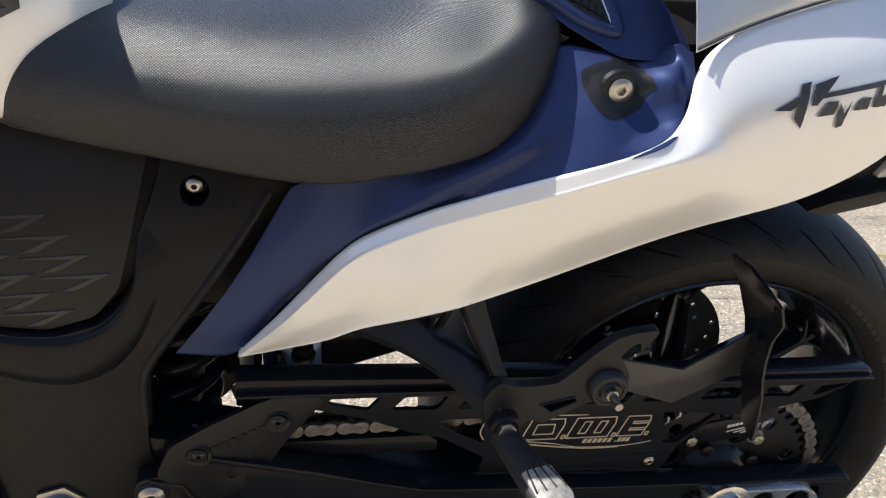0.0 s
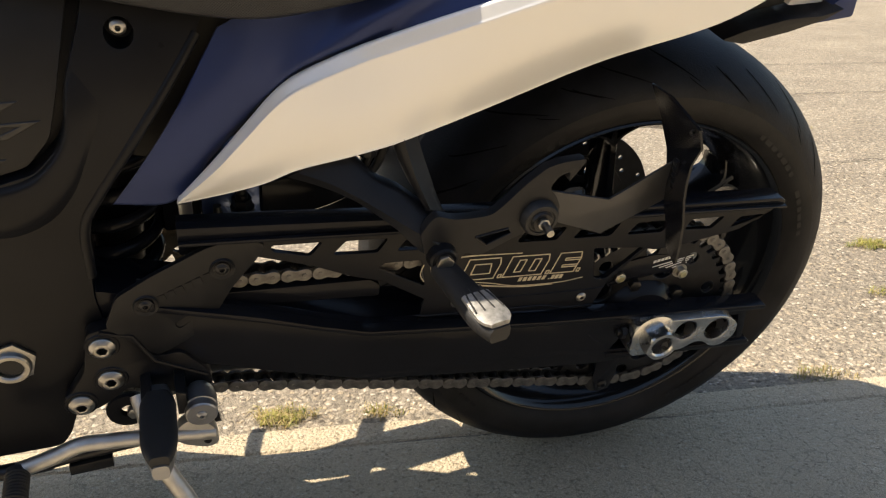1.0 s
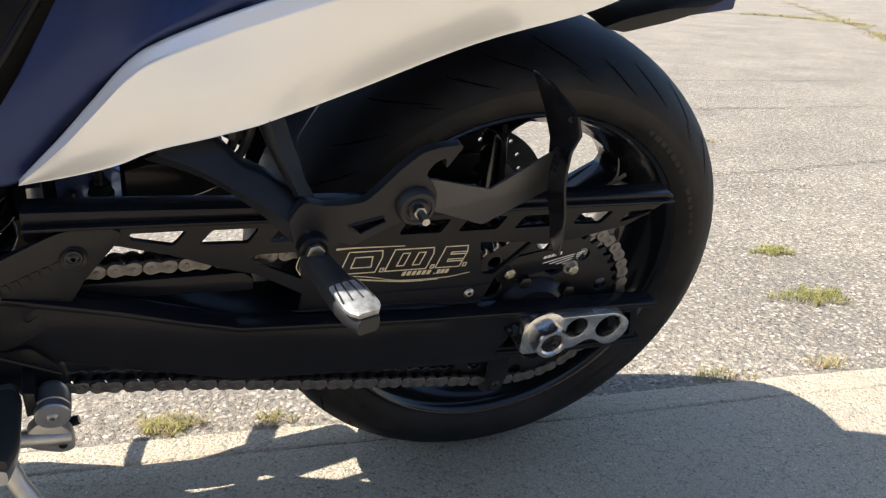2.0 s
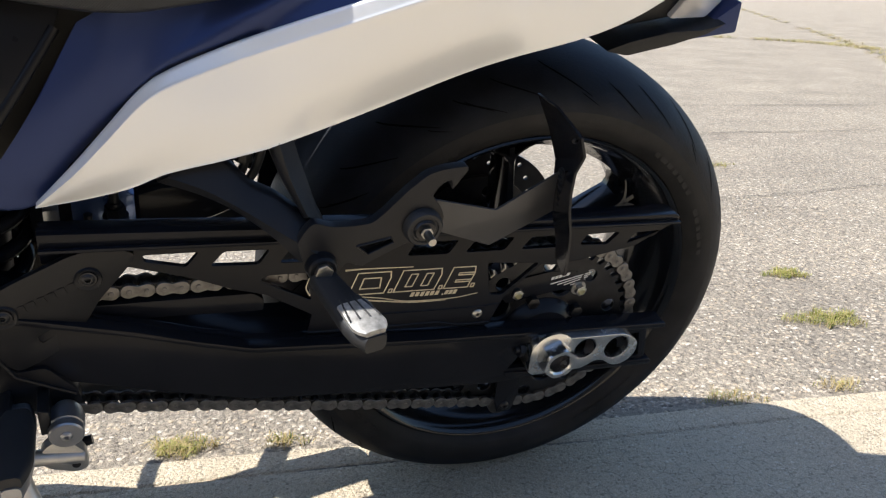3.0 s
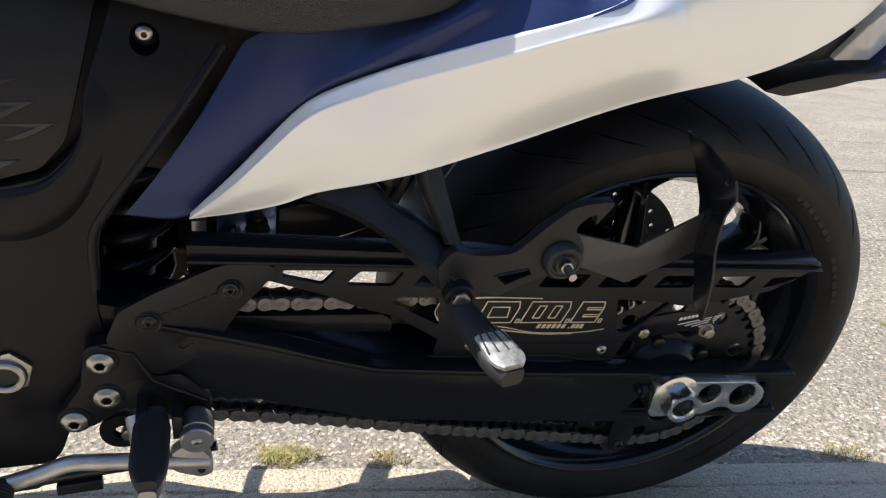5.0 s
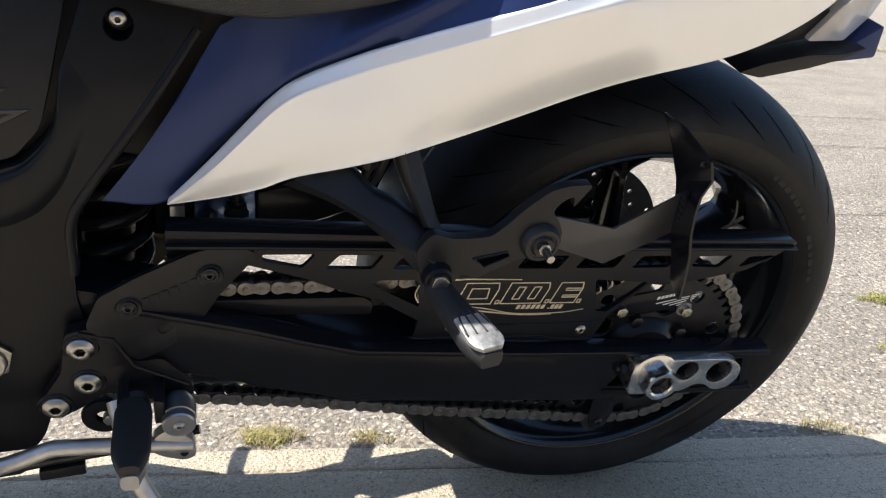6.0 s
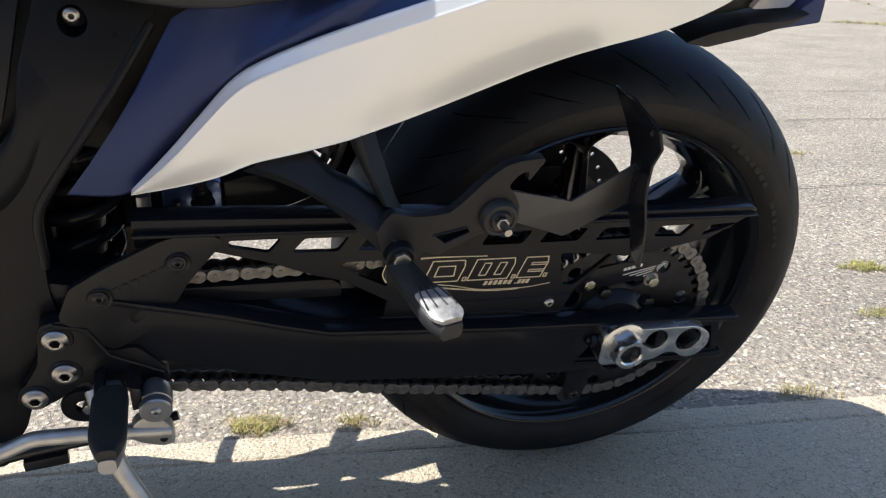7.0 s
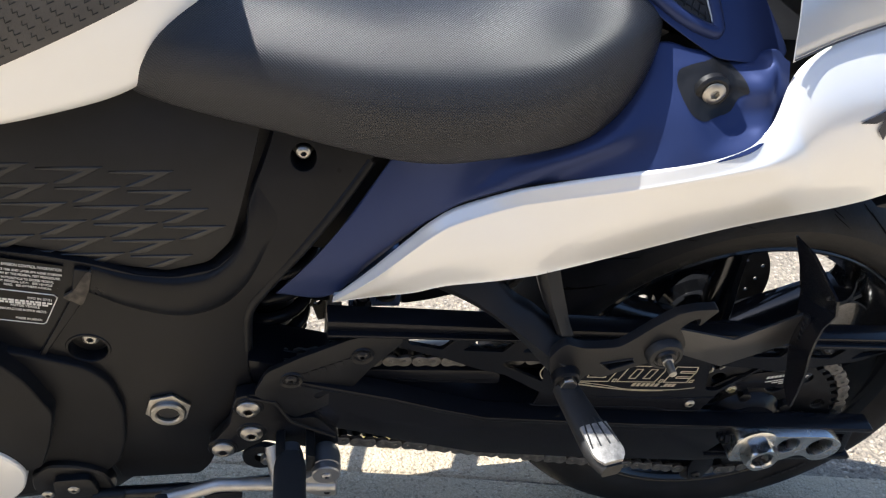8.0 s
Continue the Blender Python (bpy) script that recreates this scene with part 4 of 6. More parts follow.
# toe guard: a folded stay plate and its fin
def build_stay():
    st = part("stay_plate", plate([(-0.1960, 0.2150), (-0.1826, 0.2433), (-0.1105, 0.2235), (-0.0518, 0.2588), (-0.0400, 0.2640), (-0.0388, 0.2202), (-0.1118, 0.1822), (-0.1616, 0.2025)], -0.1850, -0.1820, 0.0006), SATIN, bike, "folded satin black steel stay plate")
    # the fin stands across the plate, from its pointed top down past the sprocket
    back_edge = [(-0.061, -0.135, 0.3215), (-0.054, -0.137, 0.307), (-0.043, -0.138, 0.286), (-0.036, -0.140, 0.268), (-0.035, -0.150, 0.256), (-0.047, -0.172, 0.254), (-0.049, -0.182, 0.236), (-0.047, -0.186, 0.213), (-0.040, -0.190, 0.188), (-0.041, -0.200, 0.169), (-0.045, -0.226, 0.164)]
    fore_edge = [(-0.062, -0.137, 0.3220), (-0.053, -0.160, 0.319), (-0.054, -0.195, 0.316), (-0.059, -0.222, 0.317), (-0.051, -0.222, 0.297), (-0.057, -0.222, 0.280), (-0.057, -0.223, 0.259), (-0.055, -0.224, 0.241), (-0.048, -0.225, 0.213), (-0.045, -0.226, 0.187), (-0.045, -0.228, 0.166)]
    rows = [[Vector(p).lerp(Vector(q), t) for t in (0, 0.25, 0.5, 0.75, 1)] for p, q in zip(back_edge, fore_edge)]
    fin = part("toe_fin", thick(rows, (0.0030, 0.0006, 0)), GLOSS, st, "black pointed toe fin welded to its stay", sharp=24)
    bm = bmesh.new()
    for k in range(16):
        t = k / 15
        p = Vector((-0.0545, -0.198, 0.2690)).lerp(Vector((-0.0480, -0.199, 0.2310)), t) + Vector((0.0007 * (k % 3), 0, 0))
        ring((p.x, p.z), [(0, p.y - 0.0022), (0.0018, p.y - 0.0018), (0.0028, p.y), (0.0028, p.y + 0.004)], 8, bm)
    tagged(part("weld_bead", bm, FRAME, st), kind="stuff")
    socket_bolt("fin_rivet", (-0.0555, 0.3078), -0.2085, 0.003, st, BLACKSTEEL, washer=False)
    return st


build_stay()


# white tail fairing
def build_tail():
    # the front: lower edge, upper edge and the width of its bevelled shoulder
    sec = []
    for lo, up, bv in (((-0.516, -0.138, 0.238), (-0.5155, -0.1370, 0.2410), 0.002), ((-0.475, -0.1340, 0.2410), (-0.482, -0.1360, 0.2760), 0.007), ((-0.440, -0.1400, 0.2520), (-0.455, -0.1340, 0.3060), 0.009),
                       ((-0.410, -0.1460, 0.2670), (-0.4255, -0.1340, 0.3392), 0.011), ((-0.365, -0.1530, 0.2800), (-0.3992, -0.1345, 0.3568), 0.013), ((-0.320, -0.1570, 0.2930), (-0.3434, -0.1405, 0.3825), 0.018),
                       ((-0.285, -0.1570, 0.3050), (-0.2972, -0.1565, 0.4061), 0.020), ((-0.238, -0.1570, 0.3220), (-0.2440, -0.1750, 0.4286), 0.019), ((-0.195, -0.1610, 0.3415), (-0.1907, -0.1810, 0.4481), 0.015)):
        lo, up = np.array(lo), np.array(up)
        d = up + np.array((0, -1.15 + 0.80 * max(0.0, min(1.0, (up[0] + 0.44) / 0.10)), -0.70)) * bv
        sec.append([lo + (0.002, 0.010, 0.0), lo, lo + (d - lo) * 0.5 + (0, -0.30 * bv, 0), d, up])
    # the rear: lower edge, two points on the bulging side, upper edge
    for lo, c, d, up in (((-0.152, -0.1650, 0.3625), (-0.152, -0.184, 0.400), (-0.157, -0.190, 0.442), (-0.1679, -0.1750, 0.4584)),
                         ((-0.108, -0.1680, 0.3750), (-0.116, -0.186, 0.414), (-0.134, -0.184, 0.455), (-0.1510, -0.1555, 0.4680)),
                         ((-0.082, -0.1665, 0.3800), (-0.098, -0.186, 0.424), (-0.124, -0.179, 0.472), (-0.1470, -0.1470, 0.4900)),
                         ((-0.050, -0.1640, 0.3860), (-0.076, -0.184, 0.434), (-0.114, -0.173, 0.488), (-0.152, -0.1385, 0.5150)),
                         ((-0.008, -0.1590, 0.3940), (-0.030, -0.180, 0.446), (-0.066, -0.164, 0.501), (-0.100, -0.1240, 0.5330)),
                         ((0.046, -0.1500, 0.4150), (0.028, -0.171, 0.464), (-0.004, -0.151, 0.515), (-0.030, -0.1060, 0.5480)),
                         ((0.092, -0.1370, 0.4410), (0.088, -0.153, 0.480), (0.070, -0.129, 0.525), (0.050, -0.0820, 0.5580)),
                         ((0.125, -0.1200, 0.4720), (0.131, -0.131, 0.502), (0.135, -0.096, 0.528), (0.120, -0.0500, 0.5600)),
                         ((0.160, -0.0900, 0.5020), (0.164, -0.092, 0.520), (0.166, -0.066, 0.537), (0.165, -0.0300, 0.5560))):
        sec.append([np.array(lo) + (0, 0.012, -0.001), np.array(lo), np.array(c), np.array(d), np.array(up)])
    def crease(s):
        """Tighten the lower lip and the shoulder of a section."""
        a, b_, c, d, e = (np.array(q) for q in s)
        w = max(0.0, min(1.0, (-0.10 - c[0]) / 0.16))
        return [a, b_, b_ + (c - b_) * 0.10, c, d + (c - d) * (0.40 - 0.24 * w), d, d + (e - d) * (0.45 - 0.23 * w), e]
    rows = loft([crease(s) for s in sec], 6, 5)
    for k in range(50):
        rows = [r if i < 30 or i == len(rows) - 1 else [0.5 * q + 0.25 * (p + n) for p, q, n in zip(rows[i - 1], r, rows[i + 1])] for i, r in enumerate(rows)]
    for turn in range(80):
        rows = [r if i < 52 else [q if k < 10 or k > len(r) - 3 else q + min(1.0, (i - 51) / 12) ** 2 * (0.25 * (r[k - 1] + r[k + 1]) - 0.5 * q) for k, q in enumerate(r)] for i, r in enumerate(rows)]
    tail = part("tail_fairing", thick(rows, (0, 0.003, 0)), WHITE, bike, "pearl white tail fairing with a dark script decal", sharp=60)
    # silver hump cover: from the seam over the middle
    top = []
    for (s, c) in (((-0.1500, -0.1390, 0.5185), (-0.150, 0.0, 0.610)), ((-0.1000, -0.1240, 0.5340), (-0.085, 0.0, 0.632)), ((-0.0300, -0.1060, 0.5490), (0.0, 0.0, 0.630)), ((0.0500, -0.0820, 0.5590), (0.07, 0.0, 0.622)), ((0.1200, -0.0500, 0.5610), (0.13, 0.0, 0.600)), ((0.1700, -0.0250, 0.5550), (0.18, 0.0, 0.565))):
        s, c = Vector(s), Vector(c)
        m = s.lerp(c, 0.45) + Vector((0, -0.012, 0.030))
        top.append([s, s.lerp(m, 0.5) + Vector((0, -0.003, 0.006)), m, c])
    hump = loft(top, 5, 5)
    part("seat_hump", thick([r + [Vector((q[0], -q[1], q[2])) for q in r[-2::-1]] for r in hump], (0, 0, -0.004)), SILVER, bike, "silver grey rear seat hump cover", sharp=60)
    part("hump_seam", tube([tuple(q) for q in spline([(-0.1500, -0.1410, 0.5180), (-0.1000, -0.1262, 0.5330), (-0.0300, -0.1080, 0.5480), (0.0500, -0.0840, 0.5580), (0.1200, -0.0520, 0.5600), (0.1700, -0.0270, 0.5540)], 6)], 0.0009, 6), DECAL, tail)
    # decal: a slanted script as plain strokes
    near = np.array([q for r in rows[60:] for q in r if q[1] < -0.10 and q[2] > 0.42])
    bm = bmesh.new()
    def surf(x, z):
        """The fairing's side at x, z."""
        d = (near[:, 0] - x) ** 2 + (near[:, 2] - z) ** 2
        k = np.argsort(d)[:9]
        w = 1 / (d[k] + 1e-5)
        return float((near[k, 1] * w).sum() / w.sum())
    def poly(pts):
        own = bmesh.new()
        own.faces.new([own.verts.new((x, 0, z)) for x, z in pts])
        bmesh.ops.triangulate(own, faces=own.faces[:])
        for k in range(3):
            bmesh.ops.subdivide_edges(own, edges=[e for e in own.edges if e.calc_length() > 0.003], cuts=1, use_grid_fill=True)
            bmesh.ops.triangulate(own, faces=own.faces[:])
        for v in own.verts:
            v.co.y = surf(v.co.x, v.co.z) - 0.0022
        join(bm, own)
    def u(a, v):
        return (-0.0860 + a * 0.178, 0.4715 + a * 0.0085 + v * 0.0235)
    for pts in ([(0.0, 0.25), (0.13, 0.62), (0.16, 0.45), (0.09, 0.20)], [(0.13, 0.35), (0.15, 1.0), (0.20, 1.05), (0.18, 0.35), (0.155, -0.45), (0.11, -0.05)], [(0.20, 0.30), (0.225, 0.95), (0.36, 1.15), (0.26, 0.9), (0.235, 0.28)],
                [(0.23, 0.62), (0.60, 0.80), (0.93, 0.95), (0.60, 0.62), (0.25, 0.48)], [(0.24, -0.10), (0.30, 0.35), (0.36, 0.35), (0.34, -0.10)], [(0.37, 0.30), (0.40, -0.10), (0.44, 0.30), (0.40, -0.55), (0.36, -0.6), (0.385, -0.1)],
                [(0.45, -0.05), (0.50, 0.32), (0.56, 0.32), (0.54, -0.08)], [(0.57, -0.05), (0.61, 0.70), (0.635, 0.70), (0.62, 0.30), (0.68, 0.30), (0.65, -0.08)], [(0.69, 0.30), (0.71, -0.05), (0.77, -0.05), (0.79, 0.32), (0.765, 0.32), (0.755, 0.08), (0.72, 0.08), (0.71, 0.30)],
                [(0.79, -0.05), (0.84, -0.05), (0.86, 0.14), (0.83, 0.30), (0.87, 0.32), (0.81, 0.32), (0.82, 0.15)], [(0.88, -0.05), (0.94, 0.35), (1.0, 0.36), (0.97, -0.05)]):
        poly([u(*q) for q in pts])
    part("script_decal", bm, DECAL, tail, "dark grey script decal")
    return tail, rows


TAIL, tail_rows = build_tail()
mirrored(TAIL)


# midnight blue trim between seat and fairing
def build_trim():
    sec = [
        [(-0.5700, -0.1190, 0.2310), (-0.5420, -0.1230, 0.2700), (-0.5090, -0.1200, 0.3180), (-0.4680, -0.1080, 0.3860)],
        [(-0.5190, -0.1230, 0.2310), (-0.4980, -0.1300, 0.2850), (-0.4700, -0.1270, 0.3400), (-0.4400, -0.1130, 0.4020)],
        [(-0.4820, -0.1240, 0.2740), (-0.4650, -0.1310, 0.3100), (-0.4450, -0.1280, 0.3520), (-0.4150, -0.1140, 0.4050)],
        [(-0.4550, -0.1230, 0.3030), (-0.4400, -0.1300, 0.3300), (-0.4200, -0.1270, 0.3650), (-0.3950, -0.1140, 0.4070)],
        [(-0.4255, -0.1245, 0.3362), (-0.4120, -0.1330, 0.3550), (-0.3950, -0.1280, 0.3790), (-0.3720, -0.1140, 0.4100)],
        [(-0.3992, -0.1255, 0.3537), (-0.3890, -0.1350, 0.3690), (-0.3750, -0.1280, 0.3870), (-0.3550, -0.1140, 0.4130)],
        [(-0.3433, -0.1330, 0.3795), (-0.3370, -0.1360, 0.3895), (-0.3300, -0.1340, 0.4080), (-0.3200, -0.1140, 0.4250)],
        [(-0.2970, -0.1510, 0.4031), (-0.2920, -0.1460, 0.4170), (-0.2870, -0.1420, 0.4370), (-0.2800, -0.1120, 0.4550)],
        [(-0.2439, -0.1710, 0.4260), (-0.2430, -0.1580, 0.4430), (-0.2450, -0.1360, 0.4680), (-0.2520, -0.0960, 0.5020)],
        [(-0.1907, -0.1790, 0.4466), (-0.1980, -0.1690, 0.4640), (-0.2080, -0.1460, 0.4880), (-0.2200, -0.1040, 0.5040)],
        [(-0.1679, -0.1730, 0.4569), (-0.1730, -0.1620, 0.4700), (-0.1800, -0.1450, 0.4890), (-0.1920, -0.1060, 0.5010)],
        [(-0.1505, -0.1535, 0.4670), (-0.1580, -0.1490, 0.4790), (-0.1630, -0.1370, 0.4970), (-0.1720, -0.1080, 0.5000)],
        [(-0.1465, -0.1450, 0.4890), (-0.1520, -0.1370, 0.4960), (-0.1560, -0.1250, 0.5060), (-0.1650, -0.1080, 0.5030)],
        [(-0.1510, -0.1365, 0.5140), (-0.1530, -0.1300, 0.5140), (-0.1560, -0.1210, 0.5160), (-0.1600, -0.1100, 0.5090)],
    ]
    rows = loft(sec, 14, 22)
    kidney = rounded([(-0.2399, 0.4880), (-0.2378, 0.4987), (-0.2249, 0.5061), (-0.2064, 0.5095), (-0.1911, 0.5066), (-0.1791, 0.4980), (-0.1755, 0.4873), (-0.1829, 0.4814), (-0.1886, 0.4694), (-0.1956, 0.4644), (-0.2146, 0.4599), (-0.2274, 0.4650), (-0.2351, 0.4758)], 0.005, 4)
    kidney = [(-0.2065 + (x + 0.2075) * 0.92, 0.4815 + (z - 0.484) * 0.74) for x, z in kidney]
    ring_k = np.array(kidney)
    def soft(w):
        w = max(0.0, min(1.0, w))
        return w * w * (3 - 2 * w)
    def sunk(x, z):
        """How far inside the pocket's outline x, z lies."""
        a, c = ring_k, np.roll(ring_k, -1, axis=0)
        if not (-0.245 < x < -0.170 and 0.454 < z < 0.514):
            return 0.0
        inside = (((a[:, 1] > z) != (c[:, 1] > z)) & (x < (c[:, 0] - a[:, 0]) * (z - a[:, 1]) / (c[:, 1] - a[:, 1] + 1e-12) + a[:, 0])).sum() % 2
        return float(np.hypot(a[:, 0] - x, a[:, 1] - z).min()) if inside else 0.0
    for r in rows:
        for k, q in enumerate(r):
            w = soft((0.037 - math.hypot(q[0] + 0.191, q[2] - 0.471)) / 0.030)
            r[k] = Vector(q) + Vector((0.0, 0.019, -0.004)) * w * soft(k / 14) + Vector((0.0, 0.005, 0.0)) * soft(sunk(q[0], q[2]) / 0.005)
    for turn in range(14):
        rows = [r if i in (0, len(rows) - 1) else [q if k in (0, len(r) - 1) else 0.5 * q + 0.125 * (r[k - 1] + r[k + 1] + rows[i - 1][k] + rows[i + 1][k]) for k, q in enumerate(r)] for i, r in enumerate(rows)]
    trim = part("side_trim", thick(rows, (0, 0.003, -0.001)), BLUE, bike, "satin midnight blue side trim with a round recess", sharp=70)
    near = np.array([q for r in rows for q in r])
    def surf(x, z):
        """The trim's face at x, z."""
        d = (near[:, 0] - x) ** 2 + (near[:, 2] - z) ** 2
        k = np.argsort(d)[:7]
        g = 1 / (d[k] + 1e-6)
        return float((near[k, 1] * g).sum() / g.sum())
    # near-black patch sunk in the upper bowl, the hollow's shade put into its colour
    own = bmesh.new()
    mid = (-0.208, 0.483)
    skin([[(x, surf(x, z) - 0.0007, z) for x, z in ((mid[0] + (p - mid[0]) * f, mid[1] + (q - mid[1]) * f) for p, q in kidney)] for f in (1.04, 1.0, 0.95, 0.9, 0.85, 0.8, 0.7, 0.55, 0.35, 0.1)], own, True)
    part("recess_pocket", own, PLASTIC, trim, "near-black patch with the pocket's shade, round the bolt", sharp=60)
    yb = surf(-0.2085, 0.4833) - 0.003
    part("bolt_collar", ring((-0.2085, 0.4833), [(0.006, yb - 0.0010), (0.0125, yb - 0.0010), (0.0150, yb + 0.0010), (0.0155, yb + 0.006)], 32), PLASTIC, trim)
    socket_bolt("grab_bolt", (-0.2085, 0.4833), yb - 0.0015, 0.0100, trim, STEEL, "bright steel socket bolt", dome=0.28, washer=False)
    return trim


mirrored(build_trim())


# blue cowl ahead of the hump, with a pale rim and a mesh insert
def build_cowl():
    out = [(-0.2890, 0.5480), (-0.2680, 0.5352), (-0.2481, 0.5221), (-0.2250, 0.5109), (-0.2018, 0.5006), (-0.1753, 0.4985), (-0.1480, 0.5000), (-0.1350, 0.5050), (-0.1426, 0.5195), (-0.1562, 0.5394), (-0.170, 0.565), (-0.215, 0.590), (-0.262, 0.575)]
    lean = lambda x, z: 0.90 * (z - 0.495)
    cowl = part("cowl", plate(rounded(out, 0.008), -0.118, 0.0, 0.010, seg=5, shear=lean), BLUE, bike, "midnight blue cowl with a pale rim and mesh insert")
    def on(x, z, d=0.0):
        return (x, -0.118 + lean(x, z) - d, z)
    bm = tube([tuple(q) for q in spline([on(-0.276, 0.5480), on(-0.2550, 0.5370), on(-0.2320, 0.5255), on(-0.2090, 0.5180), on(-0.2015, 0.5195), on(-0.2050, 0.5340), on(-0.212, 0.552), on(-0.222, 0.574)], 5)], 0.0062, 16)
    part("cowl_rim", bm, BLUE, cowl)
    inset = [(-0.266, 0.5480), (-0.2467, 0.5370), (-0.2280, 0.5280), (-0.2080, 0.5218), (-0.2068, 0.5250), (-0.2130, 0.5420), (-0.222, 0.566)]
    part("insert_panel", plate(rounded(inset, 0.003, 3), -0.1195, -0.112, 0.0005, shear=lean), SOFT, cowl)
    part("insert_border", tube([tuple(q) for q in spline([on(x, z, 0.0025) for x, z in inset], 4)], 0.0011, 8), ALU, cowl, "thin silver border")
    bm = bmesh.new()
    for k in range(8):
        tube([on(-0.258 + 0.0065 * k, 0.5450 - 0.0028 * k, 0.002), on(-0.248 + 0.0050 * k, 0.560 - 0.0042 * k, 0.002)], 0.0008, 6, bm)
    for k in range(3):
        tube([on(-0.254 + 0.005 * k, 0.545 + 0.005 * k, 0.002), on(-0.213 - 0.001 * k, 0.528 + 0.007 * k, 0.002)], 0.0008, 6, bm)
    part("mesh_insert", bm, PLASTIC, cowl)
    part("cowl_clip", plate([(-0.2667, 0.5080), (-0.2571, 0.5150), (-0.2340, 0.5074), (-0.2526, 0.4949)], -0.082, -0.070, 0.002), SATIN, cowl)
    return cowl


mirrored(build_cowl())


# seat
def build_seat():
    st = [(-0.690, 0.070, 0.440, 0.462), (-0.680, 0.092, 0.434, 0.480), (-0.655, 0.104, 0.430, 0.505), (-0.620, 0.112, 0.424, 0.512), (-0.567, 0.121, 0.415, 0.510), (-0.484, 0.138, 0.403, 0.507), (-0.433, 0.143, 0.400, 0.508), (-0.390, 0.143, 0.405, 0.512),
          (-0.347, 0.142, 0.413, 0.522), (-0.306, 0.137, 0.424, 0.540), (-0.278, 0.127, 0.442, 0.549), (-0.260, 0.113, 0.462, 0.547), (-0.247, 0.092, 0.486, 0.540), (-0.238, 0.06, 0.508, 0.530)]
    sec = []
    for x, w, zb, zt in st:
        h = zt - zb
        half = [(0.80 * w, zb - 0.001), (0.945 * w, zb + 0.003), (0.985 * w, zb + 0.12 * h), (1.0 * w, zb + 0.35 * h), (0.955 * w, zb + 0.58 * h), (0.82 * w, zb + 0.78 * h), (0.48 * w, zb + 0.95 * h), (0, zt)]
        sec.append([(x, -a, c) for a, c in half] + [(x, a, c) for a, c in half[-2::-1]])
    rows = loft(sec, 5, 5)
    bm = skin(rows)
    bm.verts.ensure_lookup_table()
    n = len(rows[0])
    bm.faces.new(bm.verts[:n]), bm.faces.new(bm.verts[-n:][::-1])
    bm.verts.index_update()
    uv = bm.loops.layers.uv.new("UVMap")
    place = {}
    u = np.r_[0, np.cumsum([np.linalg.norm(np.subtract(c[n // 2], a[n // 2])) for a, c in zip(rows, rows[1:])])]
    for i, r in enumerate(rows):
        w = np.r_[0, np.cumsum(np.linalg.norm(np.diff(np.array(r), axis=0), axis=1))]
        for k in range(n):
            w0 = w[k] - w[n // 2]
            place[i * n + k] = ((u[i] + w0) * 0.7071, (u[i] - w0) * 0.7071)
    for f in bm.faces:
        for c in f.loops:
            c[uv].uv = place[c.vert.index]
    return part("seat", bm, SEAT, bike, "black grained vinyl rider seat", sharp=70)


build_seat()


